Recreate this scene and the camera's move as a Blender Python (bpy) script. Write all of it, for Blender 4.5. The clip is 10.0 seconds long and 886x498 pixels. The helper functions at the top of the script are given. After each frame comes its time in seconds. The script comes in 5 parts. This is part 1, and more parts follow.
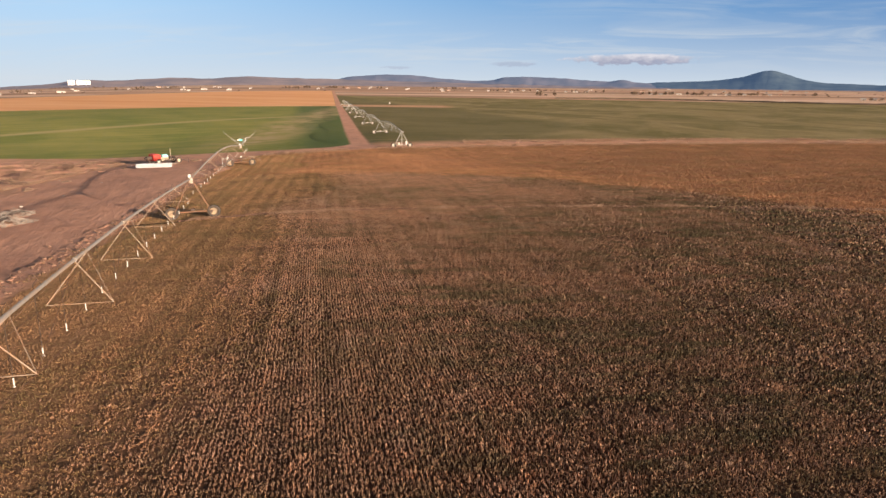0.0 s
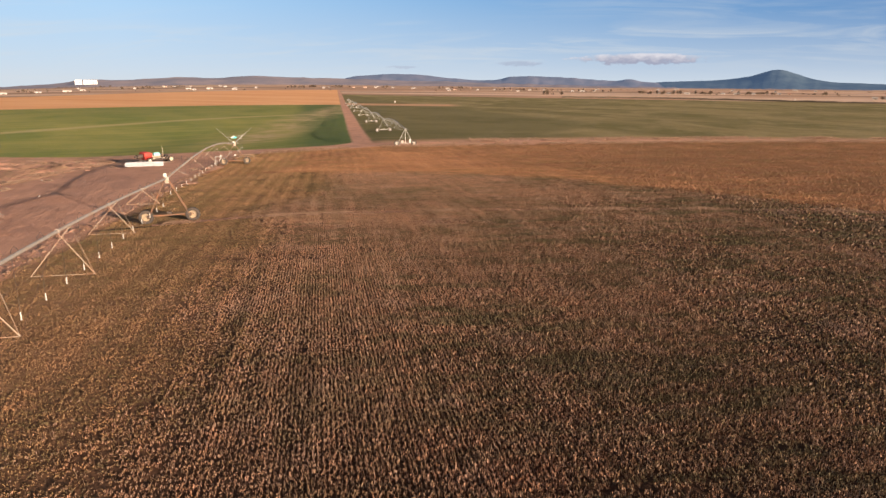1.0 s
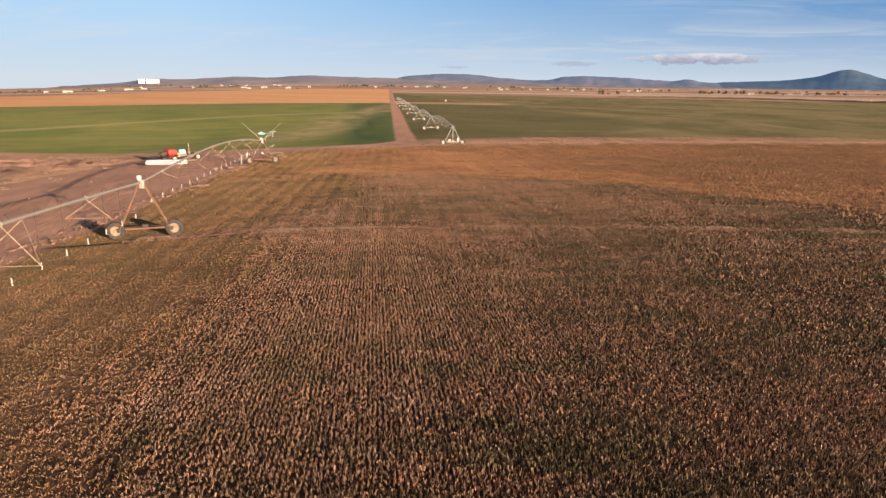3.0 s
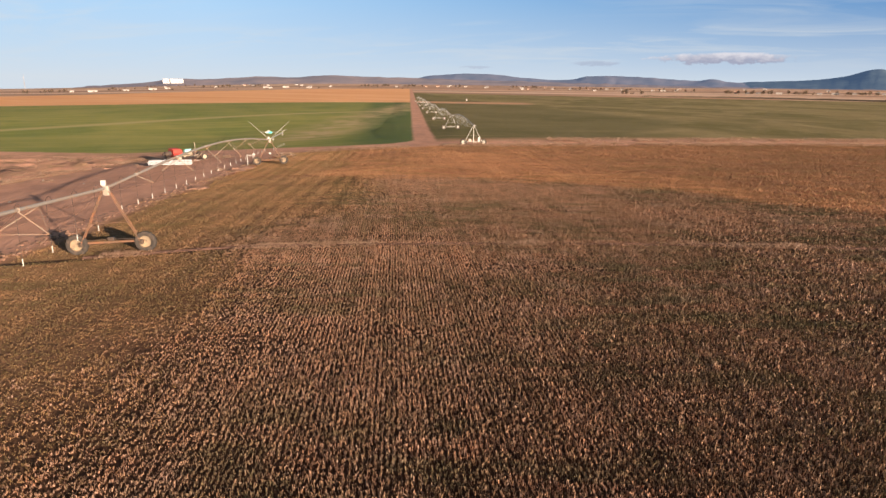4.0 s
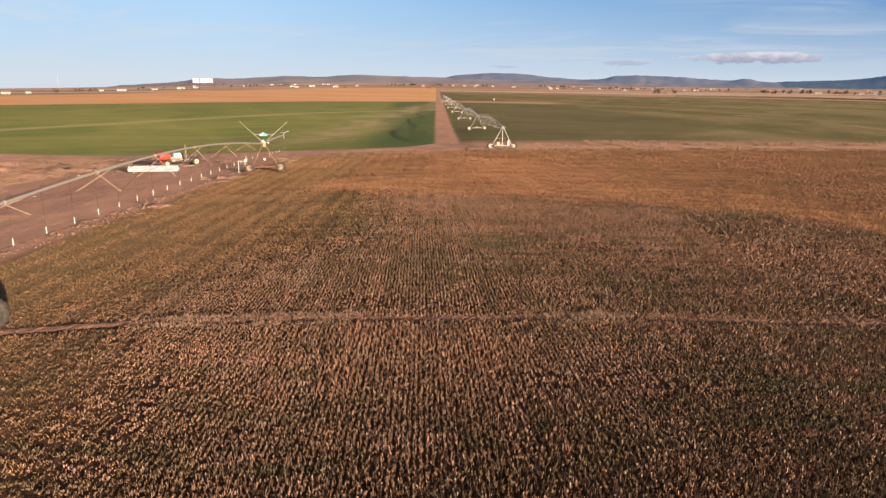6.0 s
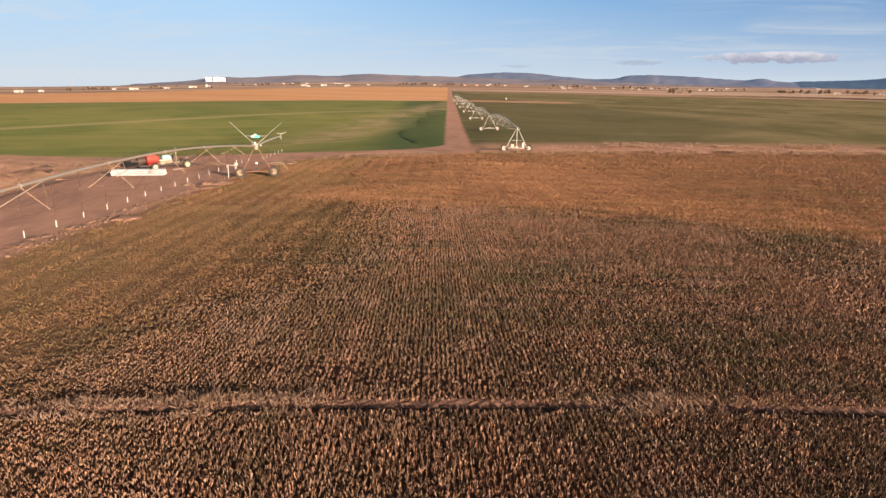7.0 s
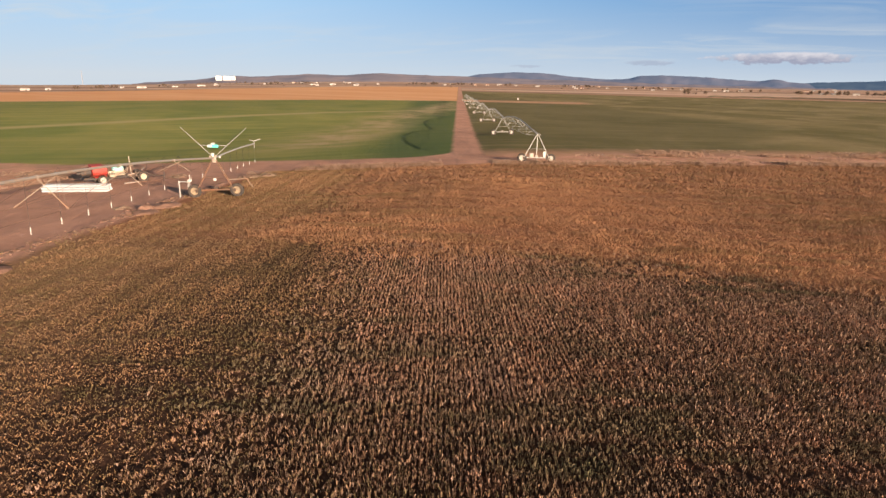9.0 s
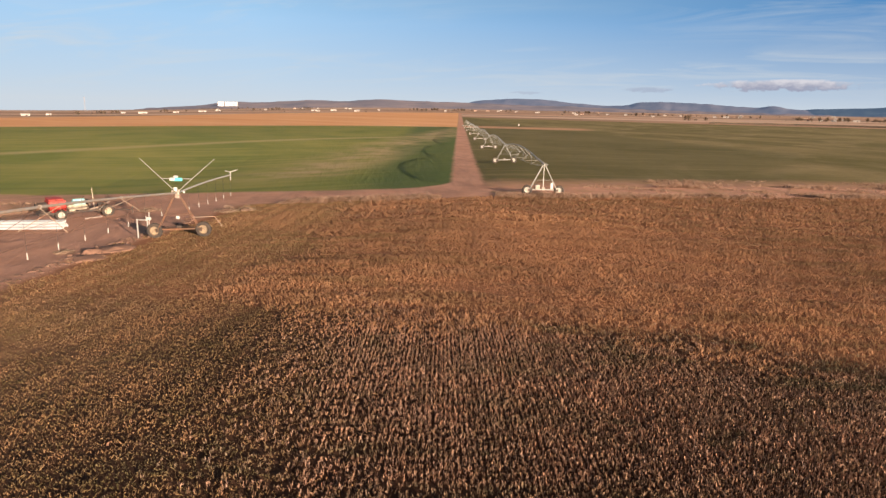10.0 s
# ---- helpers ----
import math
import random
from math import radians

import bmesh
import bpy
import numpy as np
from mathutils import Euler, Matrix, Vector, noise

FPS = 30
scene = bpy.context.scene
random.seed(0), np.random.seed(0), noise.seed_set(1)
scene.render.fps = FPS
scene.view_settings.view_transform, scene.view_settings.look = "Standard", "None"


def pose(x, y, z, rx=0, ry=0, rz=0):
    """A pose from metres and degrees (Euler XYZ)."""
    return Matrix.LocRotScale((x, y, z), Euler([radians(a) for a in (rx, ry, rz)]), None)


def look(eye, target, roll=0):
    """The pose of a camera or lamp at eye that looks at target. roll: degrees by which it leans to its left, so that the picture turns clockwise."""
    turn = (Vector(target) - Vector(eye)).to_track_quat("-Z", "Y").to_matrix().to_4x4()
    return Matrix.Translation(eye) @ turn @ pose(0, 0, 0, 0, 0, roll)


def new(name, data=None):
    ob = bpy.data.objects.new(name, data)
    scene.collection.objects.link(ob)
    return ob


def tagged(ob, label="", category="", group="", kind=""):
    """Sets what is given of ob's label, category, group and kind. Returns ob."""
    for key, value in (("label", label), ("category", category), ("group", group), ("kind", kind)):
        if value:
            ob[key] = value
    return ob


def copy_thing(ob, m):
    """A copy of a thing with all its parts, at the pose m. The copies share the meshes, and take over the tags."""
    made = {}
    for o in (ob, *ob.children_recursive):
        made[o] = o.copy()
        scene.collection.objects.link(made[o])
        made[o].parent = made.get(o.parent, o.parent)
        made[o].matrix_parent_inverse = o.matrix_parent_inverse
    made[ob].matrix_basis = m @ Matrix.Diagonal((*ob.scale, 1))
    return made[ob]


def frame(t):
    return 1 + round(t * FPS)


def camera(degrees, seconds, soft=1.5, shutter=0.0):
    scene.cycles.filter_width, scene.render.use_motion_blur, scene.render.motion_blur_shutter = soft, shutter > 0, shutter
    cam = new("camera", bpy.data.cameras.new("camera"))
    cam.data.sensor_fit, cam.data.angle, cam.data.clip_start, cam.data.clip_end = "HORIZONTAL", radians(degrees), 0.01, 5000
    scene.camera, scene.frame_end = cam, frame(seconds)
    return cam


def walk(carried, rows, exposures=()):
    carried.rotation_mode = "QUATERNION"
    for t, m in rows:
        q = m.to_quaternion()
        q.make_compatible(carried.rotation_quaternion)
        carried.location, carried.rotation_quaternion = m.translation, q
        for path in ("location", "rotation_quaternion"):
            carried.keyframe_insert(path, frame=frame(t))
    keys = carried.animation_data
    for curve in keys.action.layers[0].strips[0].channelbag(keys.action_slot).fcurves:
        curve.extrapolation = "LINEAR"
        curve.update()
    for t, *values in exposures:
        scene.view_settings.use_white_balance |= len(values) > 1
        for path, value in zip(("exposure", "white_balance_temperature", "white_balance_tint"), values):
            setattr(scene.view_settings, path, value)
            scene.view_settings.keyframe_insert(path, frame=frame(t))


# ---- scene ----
cam = camera(69.5, 10.0)
METRES, EYE, TILT, LEAN, TURN = 77.55, 12.0, -1.2, 0.0, 0.0
ROWS = [
    (0.0, 0.0, 0.0, 0.0, 0.15, -13.13, -0.62),
    (0.5, 0.0008, 0.0435, -0.0052, 0.33, -13.15, -0.61),
    (1.0, 0.0017, 0.0883, -0.0105, 0.68, -13.17, -0.61),
    (1.5, 0.0021, 0.134, -0.0154, 1.33, -13.18, -0.64),
    (2.0, 0.0015, 0.1802, -0.0186, 2.66, -13.2, -0.7),
    (2.5, 0.0001, 0.2275, -0.022, 4.03, -13.21, -0.78),
    (4.0, -0.0091, 0.3741, -0.0322, 7.03, -13.25, -0.87),
    (4.5, -0.0135, 0.4239, -0.0342, 7.78, -13.27, -0.88),
    (5.0, -0.0184, 0.4741, -0.0352, 8.36, -13.28, -0.9),
    (5.5, -0.0238, 0.5245, -0.0358, 8.87, -13.29, -0.92),
    (7.0, -0.0423, 0.6766, -0.0378, 10.43, -13.39, -1.08),
    (7.5, -0.0504, 0.7282, -0.038, 10.92, -13.41, -1.16),
    (8.0, -0.0594, 0.7806, -0.0382, 11.26, -13.42, -1.2),
    (8.5, -0.0673, 0.8334, -0.0379, 11.29, -13.45, -1.24),
    (9.0, -0.0754, 0.8862, -0.0368, 11.32, -13.43, -1.3),
    (9.5, -0.0837, 0.9391, -0.036, 11.34, -12.42, -1.38),
    (10.0, -0.0921, 0.9923, -0.0354, 11.38, -11.22, -1.4),
]
walk(cam, [(t, pose(0, 0, EYE, TILT, LEAN, TURN) @ pose(METRES * x, METRES * y, METRES * z, 90 + pitch, roll, yaw)) for t, x, y, z, yaw, pitch, roll in ROWS],
     exposures=((0.0, 1.65), (6.0, 1.67), (8.5, 1.62), (10.0, 1.57)))

# ---- world, sun ----
SUN_DIR = Vector((0.71, -0.70, 0.0)).normalized()
SUN_EL = radians(9.0)
TO_SUN = Vector((SUN_DIR.x * math.cos(SUN_EL), SUN_DIR.y * math.cos(SUN_EL), math.sin(SUN_EL)))
SUN_STRENGTH, SKY_STRENGTH = 5.0, 0.0585
sun = new("sun", bpy.data.lights.new("sun", "SUN"))
sun.data.energy, sun.data.angle, sun.data.color = SUN_STRENGTH, radians(0.5), (1.0, 0.77, 0.58)
sun.matrix_world = look(TO_SUN * 300, (0, 0, 0))


class Graph:
    """Short hand for node graphs."""

    def __init__(self, tree):
        self.tree = tree
        tree.nodes.clear()

    def node(self, kind):
        return self.tree.nodes.new(kind)

    def times(self, a, b):
        """The product of two colours."""
        n = self.node("ShaderNodeMix")
        n.data_type, n.blend_type = "RGBA", "MULTIPLY"
        n.inputs[0].default_value = 1.0
        self.put(n.inputs[6], a)
        self.put(n.inputs[7], b)
        return n.outputs[2]

    def put(self, socket, value):
        if isinstance(value, bpy.types.NodeSocket):
            self.tree.links.new(value, socket)
        elif isinstance(value, (tuple, list)) and len(value) == 3 and socket.type == "RGBA":
            socket.default_value = (*value, 1)
        else:
            socket.default_value = value

    def math(self, op, a, b=0.0, c=0.0, clamp=False):
        n = self.node("ShaderNodeMath")
        n.operation, n.use_clamp = op, clamp
        for socket, value in zip(n.inputs, (a, b, c)):
            self.put(socket, value)
        return n.outputs[0]

    def step(self, v, width):
        """0 below -width/2, 1 above width/2."""
        return self.math("MULTIPLY_ADD", v, 1.0 / width, 0.5, clamp=True)

    def mix(self, fac, a, b):
        n = self.node("ShaderNodeMix")
        n.data_type, n.clamp_factor = "RGBA", True
        self.put(n.inputs[0], fac)
        self.put(n.inputs[6], a)
        self.put(n.inputs[7], b)
        return n.outputs[2]

    def noise(self, vec, scale, detail=3.0, rough=0.55, warp=0.0):
        n = self.node("ShaderNodeTexNoise")
        self.put(n.inputs["Vector"], vec)
        n.inputs["Scale"].default_value, n.inputs["Detail"].default_value = scale, detail
        n.inputs["Roughness"].default_value, n.inputs["Distortion"].default_value = rough, warp
        return n.outputs[0]

    def spread(self, v, lo, hi):
        n = self.node("ShaderNodeMapRange")
        n.clamp = True
        self.put(n.inputs[0], v)
        n.inputs[1].default_value, n.inputs[2].default_value = lo, hi
        return n.outputs[0]

    def place(self, vec, scale=(1, 1, 1), turn=0.0, shift=(0, 0, 0)):
        """Turns about z, then stretches."""
        r = self.node("ShaderNodeMapping")
        self.put(r.inputs["Vector"], vec)
        r.inputs["Rotation"].default_value = (0, 0, radians(turn))
        n = self.node("ShaderNodeMapping")
        self.put(n.inputs["Vector"], r.outputs[0])
        n.inputs["Location"].default_value, n.inputs["Scale"].default_value = shift, scale
        return n.outputs[0]

    def surface(self, color, rough=0.85, metal=0.0, bump=None, depth=0.1, spec=0.3):
        p = self.node("ShaderNodeBsdfPrincipled")
        self.put(p.inputs["Base Color"], color)
        self.put(p.inputs["Roughness"], rough)
        p.inputs["Metallic"].default_value = metal
        p.inputs["Specular IOR Level"].default_value = spec
        if bump is not None:
            b = self.node("ShaderNodeBump")
            b.inputs["Strength"].default_value, b.inputs["Distance"].default_value = 1.0, depth
            self.put(b.inputs["Height"], bump)
            self.tree.links.new(b.outputs[0], p.inputs["Normal"])
        out = self.node("ShaderNodeOutputMaterial")
        self.tree.links.new(p.outputs[0], out.inputs[0])
        return p


world = bpy.data.worlds.new("sky")
scene.world = world
world.use_nodes = True
w = Graph(world.node_tree)
sky = w.node("ShaderNodeTexSky")
sky.sky_type, sky.sun_disc = "NISHITA", False
sky.sun_elevation, sky.sun_rotation = SUN_EL, math.atan2(SUN_DIR.x, SUN_DIR.y)
sky.altitude, sky.air_density, sky.dust_density, sky.ozone_density = 1300, 1.0, 0.4, 2.0
view = w.node("ShaderNodeTexCoord").outputs["Generated"]
split = w.node("ShaderNodeSeparateXYZ")
w.put(split.inputs[0], view)
vx, vy, vz = split.outputs
# thin cirrus streaks, stretched along the horizon
dome = w.node("ShaderNodeCombineXYZ")
flat = w.math("ADD", vz, 0.12)
w.put(dome.inputs[0], w.math("DIVIDE", vx, flat))
w.put(dome.inputs[1], w.math("DIVIDE", vy, flat))
streak = w.noise(w.place(dome.outputs[0], (0.5, 1.1, 1), 14), 1.5, 6, 0.6, 1.0)
veil = w.noise(w.place(dome.outputs[0], (0.25, 0.7, 1), 8, (3, 1, 0)), 0.9, 3)
cirrus = w.math("MULTIPLY", w.spread(streak, 0.46, 0.72), w.spread(veil, 0.34, 0.58))
cover = w.math("MULTIPLY", cirrus, w.spread(vz, 0.0, 0.07))
# pale air over the horizon, deepening to blue
deep = w.mix(w.spread(vx, -0.45, 0.55), (2.25, 3.75, 5.5), (0.08, 1.12, 3.0))
air = w.mix(w.math("POWER", w.spread(vz, 0.005, 0.135), 0.75), (3.6, 4.1, 4.65), deep)
# one flat lens-shaped cloud over the hills
az = w.math("ARCTAN2", vx, vy)
el = w.math("ARCSINE", vz)
wob = w.math("SUBTRACT", w.noise(w.place(view, (1, 1, 2.2)), 42.0, 5, 0.65), 0.5)
ca = w.math("DIVIDE", w.math("SUBTRACT", az, radians(16.0)), radians(5.6))
ce = w.math("DIVIDE", w.math("SUBTRACT", w.math("MULTIPLY_ADD", wob, 0.010, el), radians(2.28)), radians(0.50))
ball = w.math("SUBTRACT", 1.0, w.math("ADD", w.math("MULTIPLY", ca, ca), w.math("MULTIPLY", ce, ce)))
lens = w.spread(w.math("MULTIPLY_ADD", wob, 3.4, ball), 0.0, 0.55)
# two faint scraps of cloud lower down
for at, up, wide, high, share in ((6.0, 1.90, 2.2, 0.22, 0.45), (-4.2, 1.50, 1.5, 0.15, 0.35)):
    sa = w.math("DIVIDE", w.math("SUBTRACT", az, radians(at)), radians(wide))
    se = w.math("DIVIDE", w.math("SUBTRACT", w.math("MULTIPLY_ADD", wob, 0.010, el), radians(up)), radians(high))
    scrap = w.math("SUBTRACT", 1.0, w.math("ADD", w.math("MULTIPLY", sa, sa), w.math("MULTIPLY", se, se)))
    lens = w.math("MAXIMUM", lens, w.math("MULTIPLY", w.spread(w.math("MULTIPLY_ADD", wob, 3.0, scrap), 0.0, 0.8), share))
cloud_color = w.mix(w.spread(w.math("MULTIPLY_ADD", wob, 2.2, ce), -0.5, 0.8), (0.58, 0.58, 0.70), (1.22, 1.14, 1.12))
clear = w.mix(w.math("MULTIPLY", w.spread(vz, 0.36, 0.12), 0.92), w.times(sky.outputs[0], (0.46, 0.385, 0.32)), air)
hazy = w.mix(w.math("MULTIPLY", cover, 0.8), clear, (3.75, 3.95, 4.1))
lit = w.times(cloud_color, (3.4, 3.5, 3.8))
final = w.mix(w.math("MULTIPLY", lens, 0.9), hazy, lit)
back = w.node("ShaderNodeBackground")
w.put(back.inputs[0], final)
back.inputs[1].default_value = SKY_STRENGTH
w.tree.links.new(back.outputs[0], w.node("ShaderNodeOutputWorld").inputs[0])


# ---- the lie of the land ----
def smooth(v, a, b):
    k = np.clip((v - a) / (b - a), 0.0, 1.0)
    return k * k * (3 - 2 * k)


def land(x, y):
    """Height of the ground: a field that falls gently away, then a wide plain that rises to the far hills."""
    x, y = np.asarray(x, float), np.asarray(y, float)
    r = np.hypot(x, y)
    q = y + (r - y) * smooth(r, 250, 550)
    z = np.interp(q, (-300, 140, 155, 220, 280, 330, 600, 1000, 1500, 2200, 3500, 4900),
                  (6.3, -2.75, -3.0, -3.7, -4.2, -4.5, -5.5, -2.8, 0.2, 4.3, 9.0, 11.5))
    z = z - 0.052 * np.clip(-18 - x, 0, 70) * (1 - smooth(y, 170, 320))
    az = np.degrees(np.arctan2(x, y))
    return z - 0.015 * np.maximum(r - 300, 0) * smooth(-az, 14, 46) * (np.abs(az) < 100)


def on(x, y, up=0.0):
    return Vector((x, y, float(land(x, y)) + up))


def field_edge(x):
    p, q = np.clip(x, 0.0, 165.0), np.minimum(x, 0.0)
    return 161 + 0.40 * p - 0.0012 * p * p + 0.30 * q + 0.0006 * q * q


def yard_edge(y):
    return -20.8 - 0.172 * y


def track(x):
    return 70.5 + 0.185 * x - 0.0029 * x * x


def gold_edge(x):
    return 105.5 - 0.010 * np.maximum(x + 12, -12) ** 2


def road_mid(y):
    return -22.4 - 0.1758 * (y - 172)


# ---- materials ----
def material(name):
    m = bpy.data.materials.new(name)
    m.use_nodes = True
    return m, Graph(m.node_tree)


def plain(name, color, rough=0.6, metal=0.0, vary=0.25, scale=3.0, stain=None, amount=0.5, relief=0.004):
    """A surface of one colour with grain, and with stains of another."""
    m, n = material(name)
    where = n.node("ShaderNodeTexCoord").outputs["Object"]
    grain = n.noise(where, scale * 6, 4)
    blot = n.noise(where, scale, 4, 0.6, 0.4)
    dark = tuple(c * (1 - vary) for c in color)
    c = n.mix(n.spread(grain, 0.3, 0.7), dark, color)
    if stain:
        c = n.mix(n.math("MULTIPLY", n.spread(blot, 0.45, 0.7), amount), c, stain)
    n.surface(c, n.math("MULTIPLY_ADD", blot, 0.2, rough - 0.1), metal, grain, relief)
    return m


GALV = plain("galvanised_steel", (0.36, 0.32, 0.28), 0.5, 0.35, 0.25, 1.5, (0.40, 0.25, 0.15), 0.6)
RUSTED = plain("weathered_steel", (0.36, 0.28, 0.21), 0.6, 0.2, 0.3, 1.2, (0.34, 0.15, 0.07), 0.85)
PALE_GALV = plain("pale_galvanised_steel", (0.40, 0.39, 0.36), 0.5, 0.3, 0.2, 1.5, (0.40, 0.36, 0.30), 0.35)
RUBBER = plain("tyre_rubber", (0.045, 0.038, 0.033), 0.9, 0.0, 0.3, 4, (0.16, 0.11, 0.08), 0.35)
RIM = plain("dusty_rim_paint", (0.22, 0.17, 0.115), 0.7, 0.0, 0.25, 5, (0.40, 0.27, 0.16), 0.6)
WHITE_RIM = plain("white_rim_paint", (0.36, 0.34, 0.30), 0.6, 0.0, 0.2, 5, (0.45, 0.36, 0.26), 0.3)
WHITE = plain("white_plastic", (0.46, 0.44, 0.40), 0.5, 0.0, 0.08, 4)
PIPE_WHITE = plain("white_pipe", (0.36, 0.375, 0.39), 0.45, 0.0, 0.08, 1.5, (0.50, 0.46, 0.42), 0.3)
HOSE = plain("black_hose", (0.03, 0.03, 0.03), 0.6)
# rust of the legs; on thin truss members the dark tone paints shade
LEG = plain("rusty_shaded_steel", (0.16, 0.095, 0.062), 0.7, 0.1, 0.3, 2.0, (0.28, 0.11, 0.05), 0.7)
RED = plain("faded_red_paint", (0.40, 0.042, 0.032), 0.5, 0.0, 0.25, 1.2, (0.28, 0.07, 0.05), 0.6)
TEAL = plain("teal_paint", (0.20, 0.50, 0.50), 0.5, 0.0, 0.2, 2.5, (0.6, 0.66, 0.62), 0.6)
SIGN_TEAL = plain("teal_sign_paint", (0.10, 0.52, 0.45), 0.5, 0.0, 0.1, 3)
CREAM = plain("cream_paint", (0.42, 0.36, 0.27), 0.6, 0.0, 0.25, 2.5, (0.35, 0.22, 0.13), 0.5)
DARK = plain("oily_dark_steel", (0.06, 0.05, 0.045), 0.6, 0.3, 0.3, 3, (0.16, 0.09, 0.05), 0.6)
TIMBER = plain("weathered_timber", (0.42, 0.30, 0.19), 0.85, 0.0, 0.35, 5)
CONCRETE = plain("dusty_concrete", (0.45, 0.38, 0.33), 0.9, 0.0, 0.2, 3)


def zone_nodes(n):
    """Position, and the noises that fray the borders of the fields."""
    pos = n.node("ShaderNodeNewGeometry").outputs["Position"]
    s = n.node("ShaderNodeSeparateXYZ")
    n.put(s.inputs[0], pos)
    return pos, s.outputs[0], s.outputs[1]


def ground_material():
    m, n = material("farmland")
    pos, x, y = zone_nodes(n)
    fray = n.math("SUBTRACT", n.noise(pos, 0.35, 4), 0.5)
    wide = n.noise(pos, 0.02, 4)
    mid = n.noise(pos, 0.12, 5, 0.6)
    fine = n.noise(pos, 2.2, 5, 0.65)
    tiny = n.noise(pos, 9.0, 3)

    def quad(c0, c1, c2, v):
        return n.math("ADD", n.math("MULTIPLY_ADD", v, c1, c0), n.math("MULTIPLY", n.math("MULTIPLY", v, v), c2))

    xm = n.math("MINIMUM", x, 165.0)
    edge = n.math("MULTIPLY_ADD", fray, 3.0, n.math("SUBTRACT", y, n.math("ADD", quad(161, 0.40, -0.0012, n.math("MAXIMUM", xm, 0.0)), quad(0.0, 0.30, 0.0006, n.math("MINIMUM", x, 0.0)))))
    # bare lane, packed and rutted
    rut_dir = n.place(pos, (1.0, 0.10, 1), -16)
    ruts = n.noise(rut_dir, 0.9, 4, 0.55, 0.6)
    dirt = n.mix(n.spread(mid, 0.3, 0.7), (0.50, 0.260, 0.175), (0.64, 0.350, 0.243))
    dirt = n.mix(n.math("MULTIPLY", n.spread(ruts, 0.5, 0.75), 0.32), dirt, (0.29, 0.17, 0.13))
    damp = n.noise(n.place(pos, (1.0, 0.35, 1), -30), 0.16, 5, 0.6, 1.2)
    dirt = n.mix(n.math("MULTIPLY", n.spread(damp, 0.50, 0.66), 0.45), dirt, (0.27, 0.155, 0.125))
    dirt = n.mix(n.math("MULTIPLY", n.spread(fine, 0.45, 0.75), 0.35), dirt, (0.64, 0.40, 0.29))
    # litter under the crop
    # near-black, with the shade of the gaps between plants put into the tone
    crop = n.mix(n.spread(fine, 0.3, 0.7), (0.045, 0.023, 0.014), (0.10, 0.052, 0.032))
    straw = n.mix(n.spread(fine, 0.3, 0.7), (0.24, 0.105, 0.055), (0.38, 0.175, 0.095))
    gold = n.math("SUBTRACT", y, n.math("SUBTRACT", 105.5, n.math("MULTIPLY", n.math("POWER", n.math("MAXIMUM", n.math("ADD", x, 12), 0.0), 2.0), 0.010)))
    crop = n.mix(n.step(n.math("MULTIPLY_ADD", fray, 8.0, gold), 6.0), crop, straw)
    yard = n.math("MULTIPLY_ADD", fray, 2.0, n.math("SUBTRACT", x, n.math("MULTIPLY_ADD", y, -0.172, -20.8)))
    stubble = n.mix(n.spread(fine, 0.3, 0.7), (0.22, 0.125, 0.068), (0.38, 0.21, 0.118))
    crop = n.mix(n.math("MULTIPLY", n.step(n.math("SUBTRACT", 11.0, n.math("MULTIPLY_ADD", fray, 4.0, yard)), 12.0), n.step(n.math("MULTIPLY", gold, -1.0), 8.0)), crop, stubble)
    # trodden wheel track through the crop, the shade in its rut painted dark
    off_track = n.math("ABSOLUTE", n.math("MULTIPLY_ADD", fray, 0.6, n.math("SUBTRACT", y, quad(70.5, 0.185, -0.0029, x))))
    crop = n.mix(n.step(n.math("SUBTRACT", 0.45, off_track), 0.3), crop, (0.060, 0.036, 0.026))
    # green field on the near side of the lane
    band = n.noise(n.place(pos, (1.0, 0.7, 1), -35), 0.03, 5, 0.62, 0.6)
    green = n.mix(n.spread(band, 0.35, 0.65), (0.172, 0.205, 0.050), (0.300, 0.280, 0.080))
    green = n.mix(n.math("MULTIPLY", n.spread(fine, 0.4, 0.75), 0.35), green, (0.24, 0.225, 0.085))
    along = n.math("ADD", x, n.math("MULTIPLY_ADD", n.math("SUBTRACT", y, 172), 0.1758, 22.4))
    passes = n.noise(n.place(pos, (0.10, 1.0, 1), -28), 0.22, 4, 0.6, 0.3)
    green = n.mix(n.math("MULTIPLY", n.spread(passes, 0.50, 0.68), 0.55), green, (0.345, 0.300, 0.100))
    green = n.mix(n.math("MULTIPLY", n.spread(passes, 0.46, 0.32), 0.5), green, (0.120, 0.165, 0.048))
    sand = n.math("MULTIPLY", n.step(n.math("SUBTRACT", 9.0, n.math("ABSOLUTE", n.math("ADD", n.math("MULTIPLY_ADD", wide, 14.0, along), n.math("MULTIPLY_ADD", y, -0.115, 49.0)))), 12.0), n.spread(mid, 0.35, 0.6))
    sand = n.math("MULTIPLY", sand, n.step(n.math("SUBTRACT", y, 185), 20.0))
    green = n.mix(n.math("MULTIPLY", n.step(n.math("MULTIPLY_ADD", fray, 6.0, n.math("ADD", along, n.math("MULTIPLY_ADD", y, 0.05, 8.0))), 8.0), 0.75), green, (0.085, 0.128, 0.046))
    green = n.mix(n.math("MULTIPLY", sand, 0.9), green, (0.46, 0.34, 0.18))
    arc = n.math("ABSOLUTE", n.math("ADD", n.math("SUBTRACT", y, n.math("MULTIPLY_ADD", x, 1.62, 473)), n.math("MULTIPLY", fray, 6.0)))
    green = n.mix(n.math("MULTIPLY", n.step(n.math("SUBTRACT", 7.0, arc), 10.0), 0.8), green, (0.42, 0.34, 0.16))
